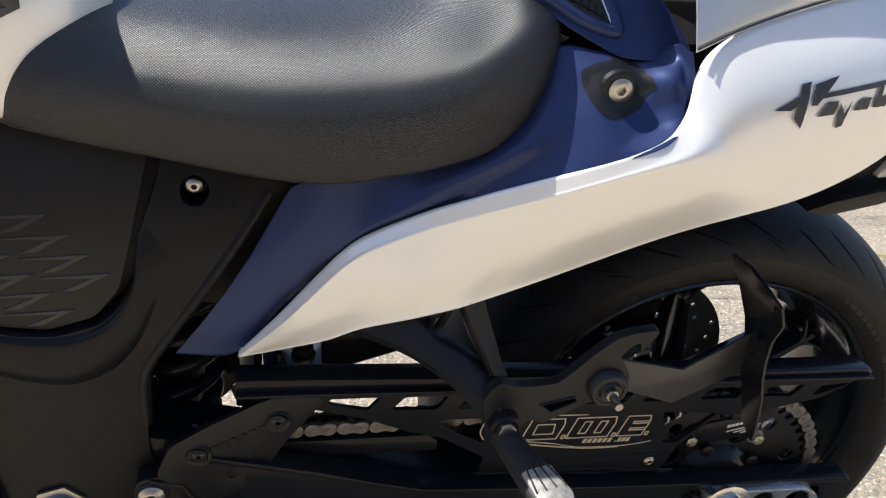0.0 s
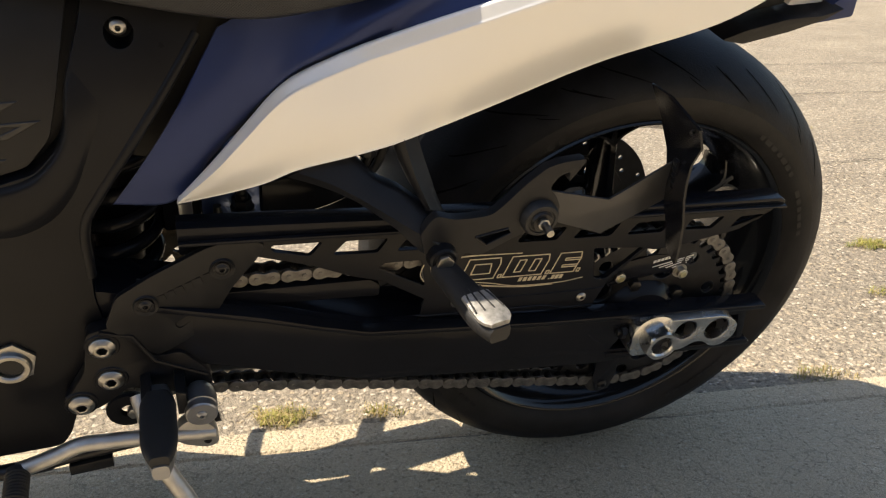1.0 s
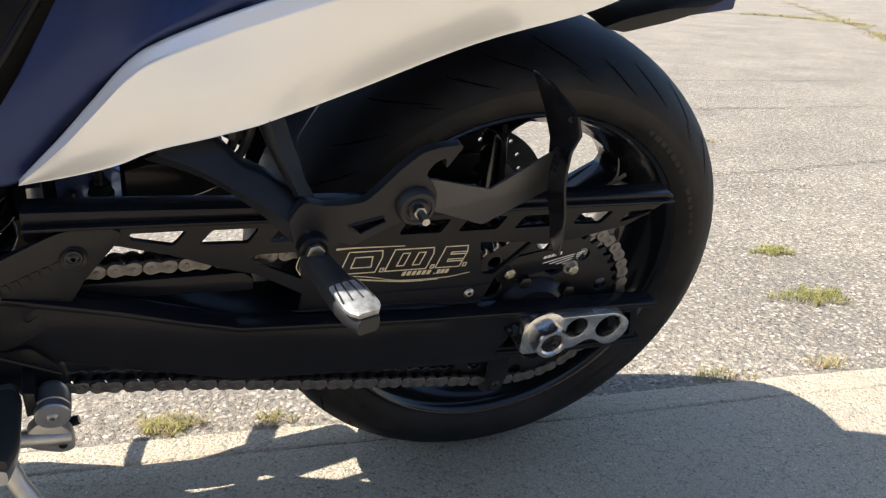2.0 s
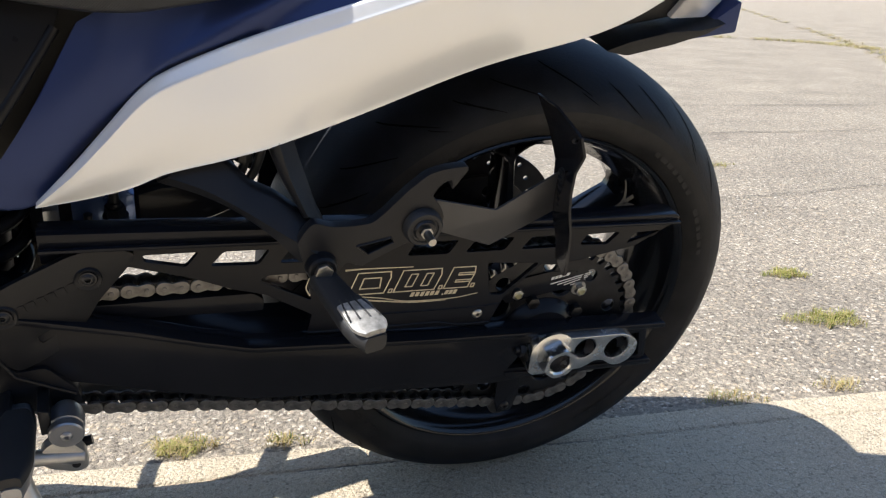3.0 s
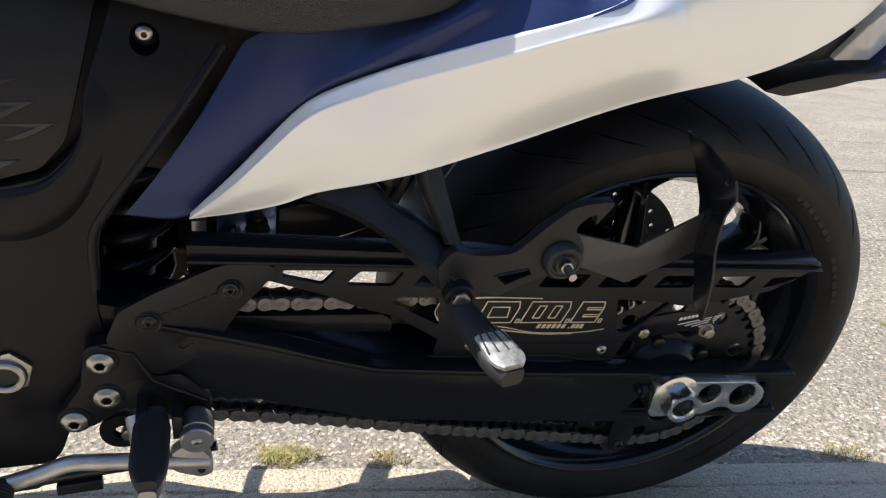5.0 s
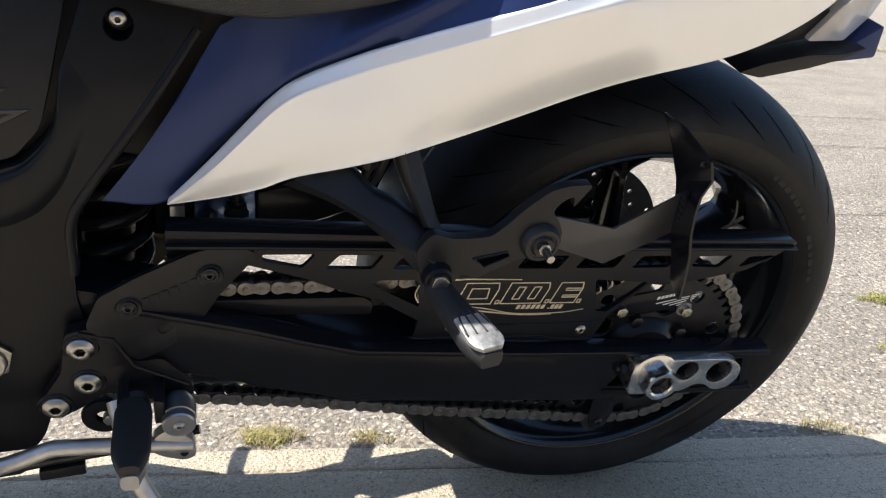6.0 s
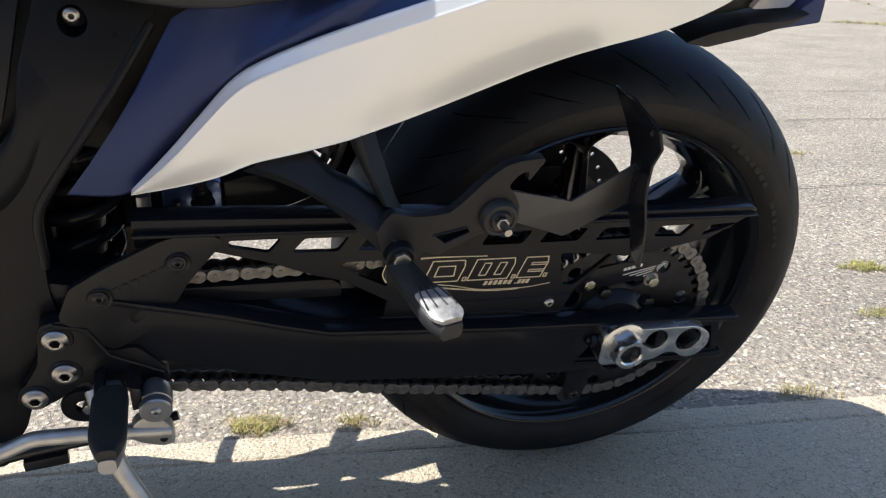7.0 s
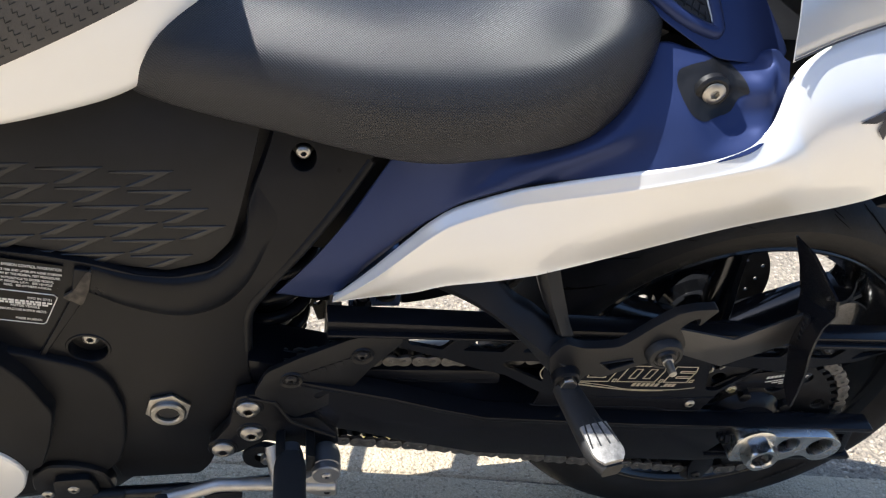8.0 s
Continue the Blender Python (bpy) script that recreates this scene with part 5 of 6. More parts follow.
# tank
def build_tank():
    st = [(-0.600, 0.025, 0.505, 0.532), (-0.625, 0.060, 0.480, 0.555), (-0.655, 0.085, 0.455, 0.580), (-0.690, 0.103, 0.437, 0.602), (-0.745, 0.122, 0.427, 0.622), (-0.800, 0.136, 0.421, 0.645), (-0.88, 0.150, 0.416, 0.668), (-0.97, 0.155, 0.412, 0.675), (-1.06, 0.14, 0.43, 0.655), (-1.12, 0.09, 0.45, 0.60)]
    sec = []
    for x, w, zb, zt in st:
        h = zt - zb
        hump = 0.062 * max(0.0, min(1.0, (-0.635 - x) / 0.075))
        half = [(0.86 * w, zb), (0.985 * w, zb + 0.03 * h), (1.0 * w, zb + 0.18 * h), (0.98 * w, zb + 0.40 * h), (0.86 * w, zb + 0.68 * h), (0.60 * w, zb + 0.90 * h + 0.6 * hump), (0.30 * w, zb + 0.985 * h + hump), (0, zt + hump)]
        sec.append([(x, -a, c) for a, c in half] + [(x, a, c) for a, c in half[-2::-1]])
    rows = loft(sec, 6, 6)
    bm = skin(rows)
    bm.verts.ensure_lookup_table()
    n = len(rows[0])
    bm.faces.new(bm.verts[:n]), bm.faces.new(bm.verts[-n:][::-1])
    tank = part("fuel_tank", bm, WHITE, bike, "pearl white fuel tank with a grey rubber knee pad", sharp=70)
    # knee pad: a sheet 2 mm over the tank's near side, patterned in interlocking tiles
    grid = []
    for r in rows:
        if -0.96 < r[0][0] < -0.650:
            low = max(0.478 + (r[0][0] + 0.766) * 0.39, r[0][2] + 0.006)
            k0 = max(1, next(k for k, q in enumerate(r) if q[2] > low))
            p, q = np.array(r[k0 - 1]), np.array(r[k0])
            run = np.array([p + (q - p) * (low - p[2]) / max(1e-6, q[2] - p[2])] + [np.array(v) for v in r[k0:k0 + 15]])
            arc = np.r_[0, np.cumsum(np.linalg.norm(np.diff(run, axis=0), axis=1))]
            pick = [[np.interp(v, arc, run[:, c]) for c in range(3)] for v in np.linspace(0, min(0.11, arc[-1]), 21)]
            grid.append([Vector(q) + Vector((0, -0.0022, 0.0008)) for q in pick])
    pad = part("knee_pad", thick(grid, (0, 0.002, 0)), GREYRUBBER, tank, "dark grey rubber knee pad with a raised tile pattern", sharp=60)
    # dark cords on the sheet, groove shade put into their colour
    bm = bmesh.new()
    for i in range(1, len(grid) - 2):
        for k in range(1, 18, 2):
            p, a, c = grid[i][k], grid[i + 1][k] - grid[i][k], grid[i][k + 1] - grid[i][k]
            o = p + a * (0.5 if k % 4 == 1 else 0.0) + Vector((0, -0.0002, 0.0001))
            tube([o + a * u + c * v for u, v in ((0.05, 0.1), (0.50, 0.1), (0.55, 0.9), (0.85, 0.9), (0.85, 1.5))], 0.0005, 5, bm)
    tagged(part("pad_relief", bm, SOFT, tank), kind="stuff")


build_tank()


# frame
def build_frame():
    inward = lambda x, z: 0.036 * max(0.0, min(1.6, (z - 0.26) / 0.13)) ** 1.8
    bends = [0.265 + 0.0125 * k for k in range(14)]
    inner = [(-0.5570, 0.4470), (-0.5725, 0.3920), (-0.5920, 0.3410), (-0.5950, 0.3164), (-0.6020, 0.2985), (-0.6235, 0.2768), (-0.6602, 0.2674), (-0.6905, 0.2700), (-0.7285, 0.2834), (-0.7700, 0.2930), (-0.83, 0.301), (-0.98, 0.315)]
    outer = [(-0.4900, 0.4300), (-0.4780, 0.3950), (-0.4863, 0.3750), (-0.5150, 0.3380), (-0.5470, 0.2950), (-0.5800, 0.2490), (-0.5960, 0.2140), (-0.5990, 0.1360), (-0.5940, 0.0980), (-0.6120, 0.0600), (-0.6300, 0.0170), (-0.6480, -0.0350), (-0.6600, -0.0520), (-0.7450, -0.0540), (-0.760, 0.00), (-0.98, 0.06)]
    frame_ = part("frame", plate(rounded([*outer, *inner[::-1]], 0.006, 2), -0.1330, -0.0600, 0.006, [hexagon((-0.7490, 0.1720), 0.0180, n=20), hexagon((-0.5440, 0.3820), 0.0115, n=20)], seg=3, shear=inward, cuts=bends), FRAME, bike, "satin black aluminium frame spar")
    # raised rear edge of the spar
    bm = tube([tuple(q) for q in spline([(-0.4845, -0.099, 0.3790), (-0.5130, -0.1150, 0.3400), (-0.5450, -0.1265, 0.2970), (-0.5780, -0.1305, 0.2510), (-0.5955, -0.1305, 0.2170), (-0.5985, -0.1290, 0.1630)], 5)], 0.0050, 12)
    part("spar_edge", bm, FRAME, frame_)
    pad = [(-0.98, 0.44), (-0.80, 0.440), (-0.676, 0.455), (-0.5700, 0.4450), (-0.5850, 0.3850), (-0.5980, 0.3360), (-0.6080, 0.3030), (-0.6290, 0.2800), (-0.6665, 0.2700), (-0.7155, 0.2780), (-0.7480, 0.2900), (-0.807, 0.3010), (-0.98, 0.318)]
    panel = part("side_panel", plate(rounded(pad, 0.006, 3), -0.1270, -0.0700, 0.004, seg=3, shear=inward, cuts=bends), PLASTIC, bike, "matt black side panel with moulded zigzag relief")
    zig = [(0.05, 0.92), (0.99, 1.0), (0.52, 0.12), (0.26, 0.10), (0.68, 0.74), (0.05, 0.82)]
    for row in range(6):
        for k in range(-3, 4):
            x, z = -0.6998 - 0.0140 * row + 0.0584 * k, 0.2733 + 0.0160 * row - 0.0023 * k
            if -0.93 < x < -0.656 - 0.011 * max(0, 3 - row):
                part("moulded_zigzag", plate([(x + a * 0.0584, z + c * 0.0155) for a, c in zig], -0.1284, -0.1255, 0.0006, seg=1, shear=lambda u, v: inward(u, v) + 0.0004), SLICK, panel)
    part("frame_back", plate([(-0.98, 0.46), (-0.55, 0.45), (-0.50, 0.40), (-0.60, 0.24), (-0.61, 0.06), (-0.66, -0.04), (-0.98, 0.02)], -0.110, 0.060, 0.004, shear=inward, cuts=bends), FRAME, frame_)
    socket_bolt("panel_bolt", (-0.5440, 0.3860), -0.0985, 0.0066, frame_, STEEL, "bright steel socket bolt", washer=False)
    part("bolt_boss", disc((-0.5440, 0.3860), -0.0985, -0.0700, 0.0068, n=20), BLACKSTEEL, frame_)
    socket_bolt("spar_bolt", (-0.7460, 0.1825), -0.1280, 0.0085, frame_, STEEL, washer=False)
    part("bolt_post", disc((-0.7460, 0.1825), -0.1280, -0.0900, 0.0070, n=16), BLACKSTEEL, frame_)
    part("hollow_floor", disc((-0.7490, 0.1720), -0.1080, -0.1010, 0.0190, n=24), FRAME, frame_)
    part("hollow_rim", ring((-0.7490, 0.1720), [(0.0178, -0.1325), (0.0185, -0.1342), (0.0205, -0.1340), (0.0215, -0.1325)], 36), FRAME, frame_)
    part("spar_fold", plate([(-0.731, 0.280), (-0.743, 0.240), (-0.768, 0.200), (-0.790, 0.164), (-0.795, 0.166), (-0.774, 0.204), (-0.752, 0.246), (-0.744, 0.283)], -0.1372, -0.1320, 0.0022, seg=3), FRAME, frame_)
    part("pivot_nut", ring((-0.6836, 0.0730), [(0.0115, -0.1360), (0.0115, -0.1415), (0.0130, -0.1430), (0.0165, -0.1430), (0.0180, -0.1415), (0.0190, -0.1365)], 48), STEEL, frame_)
    # black disc put in as the shade of the open bore
    part("pivot_bore", disc((-0.6836, 0.0730), -0.1380, -0.1340, 0.0118, n=24), SOFT, frame_)
    part("pivot_washer", plate(hexagon((-0.6836, 0.0755), 0.0245, 0.25), -0.1375, -0.1332, 0.001, [hexagon((-0.6836, 0.0742), 0.012, n=20)]), STEEL, frame_)
    # notices: white writing on black film
    bm = plate([(-0.900, 0.314), (-0.753, 0.2830), (-0.764, 0.2495), (-0.905, 0.278)], -0.1336, -0.1326, 0)
    plate([(-0.905, 0.274), (-0.7650, 0.2460), (-0.7820, 0.2090), (-0.915, 0.235)], -0.1336, -0.1326, 0, bm=bm)
    part("notice_film", bm, LABEL, frame_)
    part("notice_border", tube([(-0.905, -0.1337, 0.2745), (-0.767, -0.1337, 0.2470), (-0.7645, -0.1337, 0.2435), (-0.780, -0.1337, 0.2105), (-0.783, -0.1337, 0.2090), (-0.915, -0.1337, 0.2350)], 0.0005, 6), INK, frame_)
    def print_line(text, x0, x1, z1, size):
        """A line of print that fills x0 to x1 and ends at the height z1, falling to the rear."""
        ob = write(text, size, INK, frame_, Matrix())
        xs = [v.co.x for v in ob.data.vertices]
        fall = math.atan(0.1875)
        ob.data.transform(pose(x0 + 0.003, -0.1338, z1 + 0.0055 + (x1 - x0) * 0.1875, 90, 0, 0) @ pose(0, 0, 0, 0, 0, -math.degrees(fall)) @ Matrix.Diagonal(((x1 - x0) / math.cos(fall) / max(xs), 1, 1, 1)))
    for text, x0, x1, z1, size in (("EMISSION CONTROL INFORMATION", -0.806, -0.758, 0.2725, 0.0046), ("MEETS 1986 AND LATER EPA NOISE EMISSION", -0.814, -0.759, 0.2660, 0.0038), ("RPM BY THE FEDERAL TEST PROCEDURE.", -0.811, -0.761, 0.2615, 0.0038),
                                   ("THIS MOTORCYCLE TO EXCEED FEDERAL", -0.815, -0.767, 0.2575, 0.0038), ("BY FEDERAL LAW.   SEE VEHICLE", -0.812, -0.769, 0.2535, 0.0038), ("READ.   SEE OWNER'S MANUAL.", -0.809, -0.770, 0.2492, 0.0038),
                                   ("MFD IN 07/21", -0.793, -0.773, 0.2345, 0.0040), ("MOTOR VEHICLE", -0.809, -0.785, 0.2255, 0.0040), ("MANUFACTURE SHOWN ABOVE.", -0.820, -0.780, 0.2190, 0.0040), ("MADE IN JAPAN", -0.808, -0.786, 0.2085, 0.0038)):
        print_line(text, x0, x1, z1, size)
    bm = bmesh.new()
    for r, (x0, x1, z1) in enumerate(((-0.850, -0.816, 0.278), (-0.850, -0.817, 0.273), (-0.850, -0.818, 0.268), (-0.850, -0.816, 0.263), (-0.850, -0.813, 0.258), (-0.840, -0.773, 0.2300), (-0.840, -0.776, 0.2275), (-0.850, -0.822, 0.228))):
        x = x0
        for k in range(24):
            w = 0.0024 + 0.003 * ((k * 7 + r * 3) % 5) / 5
            if x + w < x1:
                bar(x + w / 2 + 0.003, z1 + 0.0055 + (x1 - x - w / 2) * 0.1875, -0.1337, w, 0.0022, -10.6, bm, 0.0003)
            x += w + 0.0009
    tagged(part("notice_print", bm, INK, frame_, "rows of small white print"), kind="stuff")
    # dust caught in the fold beside the notices
    part("fold_dust", plate(rounded([(-0.7340, 0.2790), (-0.7288, 0.2793), (-0.7350, 0.2560), (-0.7432, 0.2361), (-0.7593, 0.2475), (-0.7480, 0.2560)], 0.003, 3), -0.1378, -0.1340, 0.001), DUST, frame_)
    swell = []
    for g, q, h in (((-0.730, 0.283), (-0.737, 0.247), 0.004), ((-0.700, 0.273), (-0.702, 0.226), 0.006), ((-0.662, 0.268), (-0.658, 0.214), 0.0075), ((-0.630, 0.2745), (-0.622, 0.226), 0.0080), ((-0.608, 0.293), (-0.598, 0.252), 0.0075),
                    ((-0.5965, 0.314), (-0.585, 0.278), 0.0065), ((-0.591, 0.344), (-0.570, 0.310), 0.0040), ((-0.576, 0.382), (-0.548, 0.348), -0.0030)):
        swell.append([(g[0] + (q[0] - g[0]) * t, -0.1325 + inward(*g) * (1 - t) + inward(*q) * t - h * e, g[1] + (q[1] - g[1]) * t) for t, e in ((0, -0.3), (0.10, 0.75), (0.35, 1.0), (0.70, 0.80), (0.90, 0.25), (1.0, -0.1))])
    part("spar_swell", thick(loft(swell, 5, 4), (0, 0.004, 0)), FRAME, frame_, sharp=60)
    # engine cover below the spar
    eng = part("engine_cover", plate(rounded([(-0.98, 0.186), (-0.828, 0.182), (-0.792, 0.169), (-0.754, 0.153), (-0.734, 0.128), (-0.726, 0.086), (-0.730, 0.035), (-0.743, -0.012), (-0.780, -0.050), (-0.98, -0.10)], 0.012, 4), -0.1420, -0.05, 0.012, seg=4), ENGINE, bike, "black engine sprocket cover")
    part("cover_facet", plate(rounded([(-0.98, 0.24), (-0.823, 0.185), (-0.804, 0.154), (-0.788, 0.104), (-0.800, 0.054), (-0.816, 0.010), (-0.98, -0.02)], 0.010, 4), -0.1600, -0.1300, 0.006, seg=3), ENGINE, eng)
    part("shift_shaft_arm", plate(rounded([(-0.836, -0.020), (-0.815, 0.000), (-0.785, -0.004), (-0.758, -0.020), (-0.750, -0.056), (-0.775, -0.076), (-0.815, -0.074), (-0.838, -0.050)], 0.010, 3), -0.1500, -0.1300, 0.005, seg=3), BLACKSTEEL, eng)
    part("arm_clamp", plate(rounded([(-0.812, -0.018), (-0.772, -0.016), (-0.766, -0.048), (-0.812, -0.056)], 0.008, 3), -0.1580, -0.1480, 0.003, seg=2), PLASTIC, eng)
    part("boss_screw", tube([(-0.768, -0.154, -0.050), (-0.768, -0.154, -0.063)], 0.0055, 6), STEEL, eng)
    part("engine_block", plate([(-1.25, 0.25), (-0.70, 0.20), (-0.69, 0.05), (-0.69, -0.03), (-0.76, -0.10), (-1.25, -0.15)], -0.12, 0.20, 0.01), FRAME, eng)
    for c in ((-0.792, -0.036), (-0.820, -0.043)):
        socket_bolt("cover_bolt", c, -0.157, 0.0065, eng, STEEL, washer=False)
    # corner of the white lower fairing
    part("lower_fairing", plate(rounded([(-1.02, 0.105), (-0.93, 0.078), (-0.866, 0.062), (-0.840, 0.034), (-0.830, 0.010), (-0.837, -0.020), (-0.872, -0.062), (-1.02, -0.13)], 0.015, 4), -0.165, -0.150, 0.005, seg=3), WHITE, bike, "pearl white lower fairing panel")
    return frame_


build_frame()


# rider's controls
def build_controls():
    brk = part("rider_bracket", plate(rounded([(-0.612, 0.112), (-0.590, 0.117), (-0.570, 0.104), (-0.556, 0.072), (-0.530, 0.074), (-0.505, 0.041), (-0.503, 0.022), (-0.535, 0.018), (-0.560, 0.026), (-0.583, 0.036), (-0.612, 0.014), (-0.632, 0.009), (-0.646, 0.023), (-0.620, 0.065)], 0.006, 3), -0.1520, -0.1360, 0.0025), FRAME, bike, "black forged rider footrest bracket")
    for c in ((-0.5996, 0.0951), (-0.5977, 0.0520), (-0.6290, 0.0242)):
        socket_bolt("bracket_bolt", c, -0.1535, 0.0122, brk, STEEL, "bright steel socket bolt", washer=False)
        part("bolt_seat", ring(c, [(0.011, -0.1535), (0.0150, -0.1535), (0.0165, -0.1515)], 32), FRAME, brk)
    rib = [(-0.600, -0.1525, 0.113), (-0.572, -0.1525, 0.103), (-0.556, -0.1525, 0.068), (-0.508, -0.1525, 0.038)]
    part("bracket_rib", tube(rib, 0.0022, 8), FRAME, brk)
    # heel guard
    heel = [(-0.5935, 0.1200), (-0.5800, 0.1520), (-0.5470, 0.1695), (-0.4981, 0.1900), (-0.4834, 0.1930), (-0.4588, 0.1925), (-0.4438, 0.1840), (-0.4427, 0.1780), (-0.4587, 0.1590), (-0.4767, 0.1380), (-0.4898, 0.1160), (-0.5032, 0.0970), (-0.5270, 0.0819), (-0.5515, 0.0720), (-0.5640, 0.0850)]
    hole = [(-0.5333, 0.1082), (-0.5143, 0.1168), (-0.5115, 0.1119), (-0.5287, 0.0997)]
    fall = lambda x, z: 0.10 * (x + 0.556)
    hg = part("heel_guard", plate(rounded(heel, 0.006, 3), -0.1510, -0.1450, 0.002, [rounded(hole, 0.004, 2)], shear=fall), PLASTIC, bike, "matt black heel guard plate")
    for c, d in (((-0.4838, 0.1640), 0.0070), ((-0.5556, 0.1372), 0.0)):
        socket_bolt("guard_bolt", c, -0.1510 + d, 0.0062, hg, BLACKSTEEL)
        part("guard_boss", ring(c, [(0.0085, -0.1512 + d), (0.0115, -0.1528 + d), (0.0125, -0.1510 + d)], 28), PLASTIC, hg)
    bm = bmesh.new()
    for k in range(6):
        bar(-0.5400 + 0.0085 * k, 0.1430 + 0.0031 * k, -0.1496 + 0.00085 * k, 0.0062, 0.0070, 19, bm, 0.0007)
    part("embossed_mark", bm, PLASTIC, hg)
    # folding foot peg towards the viewer
    a, e = Vector((-0.5565, -0.160, 0.038)), Vector((-0.5580, -0.272, 0.049))
    d = (e - a).normalized()
    s = Vector((1, -0.15, 0)).normalized()
    s = (s - d * s.dot(d)).normalized()
    up = Vector((0, 0, 1))
    up = (up - d * up.dot(d) - s * up.dot(s)).normalized()
    def slab(t0, t1, w, lo, hi, n=17, end=0.35):
        rows = []
        for k in range(n):
            t = k / (n - 1)
            c = a + (e - a) * (t0 + (t1 - t0) * t)
            f = 1 - 0.50 * max(0, (t - (1 - end)) / end) ** 2.0 - 0.35 * max(0, (0.15 - t) / 0.15)
            rows.append([c + s * (w * f * u) + up * ((lo + hi) / 2 + (hi - lo) / 2 * v) for u, v in ((math.copysign(abs(math.cos(q)) ** 0.6, math.cos(q)), math.copysign(abs(math.sin(q)) ** 0.6, math.sin(q))) for q in (2 * math.pi * i / 20 for i in range(20)))])
        return skin(rows, None, True, True)
    peg = part("rider_peg", slab(0.0, 1.0, 0.0152, -0.012, 0.004), ANODIZED, brk, "cast rider foot peg with a black rubber pad", sharp=45)
    part("peg_pad", slab(0.18, 0.985, 0.0168, 0.000, 0.014), SOFT, brk, sharp=45)
    bm = plate([(-0.572, 0.022), (-0.572, 0.050), (-0.562, 0.054), (-0.562, 0.020)], -0.185, -0.150, 0.002)
    plate([(-0.540, 0.020), (-0.540, 0.052), (-0.530, 0.048), (-0.530, 0.022)], -0.185, -0.150, 0.002, bm=bm)
    part("peg_clevis", bm, BLACKSTEEL, brk)
    # shift lever: pivot, alloy arm, toe rubber, rod
    c = (-0.5182, 0.0240)
    part("lever_pivot", ring(c, [(0, -0.1935), (0.0142, -0.1935), (0.0156, -0.1920), (0.0160, -0.1860), (0.0148, -0.1852), (0.0148, -0.1842), (0.0163, -0.1834), (0.0166, -0.1700), (0.0150, -0.1625), (0.011, -0.1560)], 48), ANODIZED, brk, "grey anodized lever pivot cap")
    socket_bolt("pivot_screw", c, -0.1935, 0.0055, brk, ANODIZED, washer=False)
    arm = [(-0.508, -0.176, -0.0225), (-0.524, -0.177, -0.0195), (-0.545, -0.178, -0.0150), (-0.579, -0.179, -0.0098), (-0.6085, -0.180, -0.0055), (-0.6333, -0.180, -0.0040), (-0.6564, -0.181, -0.0117), (-0.680, -0.182, -0.0185), (-0.6930, -0.182, -0.0220)]
    part("shift_lever", tube([tuple(q) for q in spline(arm, 5)], 0.0080, 16), CAST, brk, "cast aluminium shift lever", sharp=60)
    part("lever_foot", plate(rounded([(-0.5470, -0.0240), (-0.5443, -0.0062), (-0.5330, 0.0040), (-0.5192, 0.0040), (-0.5050, -0.0160), (-0.5040, -0.0380), (-0.5163, -0.0420), (-0.5377, -0.0325)], 0.006, 3), -0.180, -0.166, 0.003), CAST, brk)
    # dark disc on the foot's face stands for the hole's shade
    part("lever_foot_hole", disc((-0.5155, -0.0310), -0.1808, -0.176, 0.0042, n=16), BLACKSTEEL, brk)
    prof = [(0, -0.2270), (0.0080, -0.2270), (0.0102, -0.2240)]
    for k in range(9):
        prof += [(0.0102, -0.2215 + 0.0038 * k), (0.0116, -0.2207 + 0.0038 * k), (0.0116, -0.2197 + 0.0038 * k), (0.0102, -0.2189 + 0.0038 * k)]
    bm = ring((-0.6935, -0.0220), prof + [(0.0105, -0.1830), (0, -0.1820)], 24)
    part("toe_rubber", bm, SOFT, brk, "ribbed black toe rubber")
    part("toe_end", disc((-0.6935, -0.0220), -0.2285, -0.2255, 0.0085, n=24), CAST, brk)
    part("shift_rod", tube([(-0.50, -0.150, -0.030), (-0.58, -0.150, -0.046), (-0.646, -0.150, -0.052), (-0.668, -0.150, -0.056), (-0.672, -0.150, -0.0565), (-0.712, -0.150, -0.059), (-0.752, -0.150, -0.058)], [0.0050, 0.0060, 0.0060, 0.0060, 0.0078, 0.0085, 0.0075], 12), BLACKSTEEL, brk)
    part("rod_joint", tube([(-0.742, -0.152, -0.0585), (-0.775, -0.154, -0.055)], 0.0095, 12), PLASTIC, brk)
    part("rod_shield", plate([(-0.655, -0.0600), (-0.612, -0.0560), (-0.612, -0.0700), (-0.655, -0.0730)], -0.158, -0.150, 0.001), PLASTIC, brk)
    part("brake_light_tab", ring((-0.5878, 0.004), [(0.008, -0.153), (0.021, -0.153), (0.022, -0.150), (0.021, -0.146), (0.008, -0.146)], 32), FRAME, brk)
    part("tab_nut", plate(hexagon((-0.582, 0.005), 0.0075), -0.160, -0.150, 0.001), STEEL, brk)
    # side stand
    leg = [(-0.576, -0.150, 0.022), (-0.567, -0.182, -0.008), (-0.5590, -0.200, -0.040), (-0.5450, -0.215, -0.066), (-0.500, -0.262, -0.150), (-0.463, -0.305, -0.224)]
    stand = part("side_stand", tube([tuple(q) for q in spline(leg, 5)], 0.0095, 14), CAST, bike, "bare aluminium side stand")
    part("stand_foot", plate(rounded([(-0.488, -0.236), (-0.433, -0.240), (-0.433, -0.230), (-0.488, -0.224)], 0.003), -0.335, -0.285, 0.003), BLACKSTEEL, stand)
    return brk


build_controls()
mirrored(PEG)


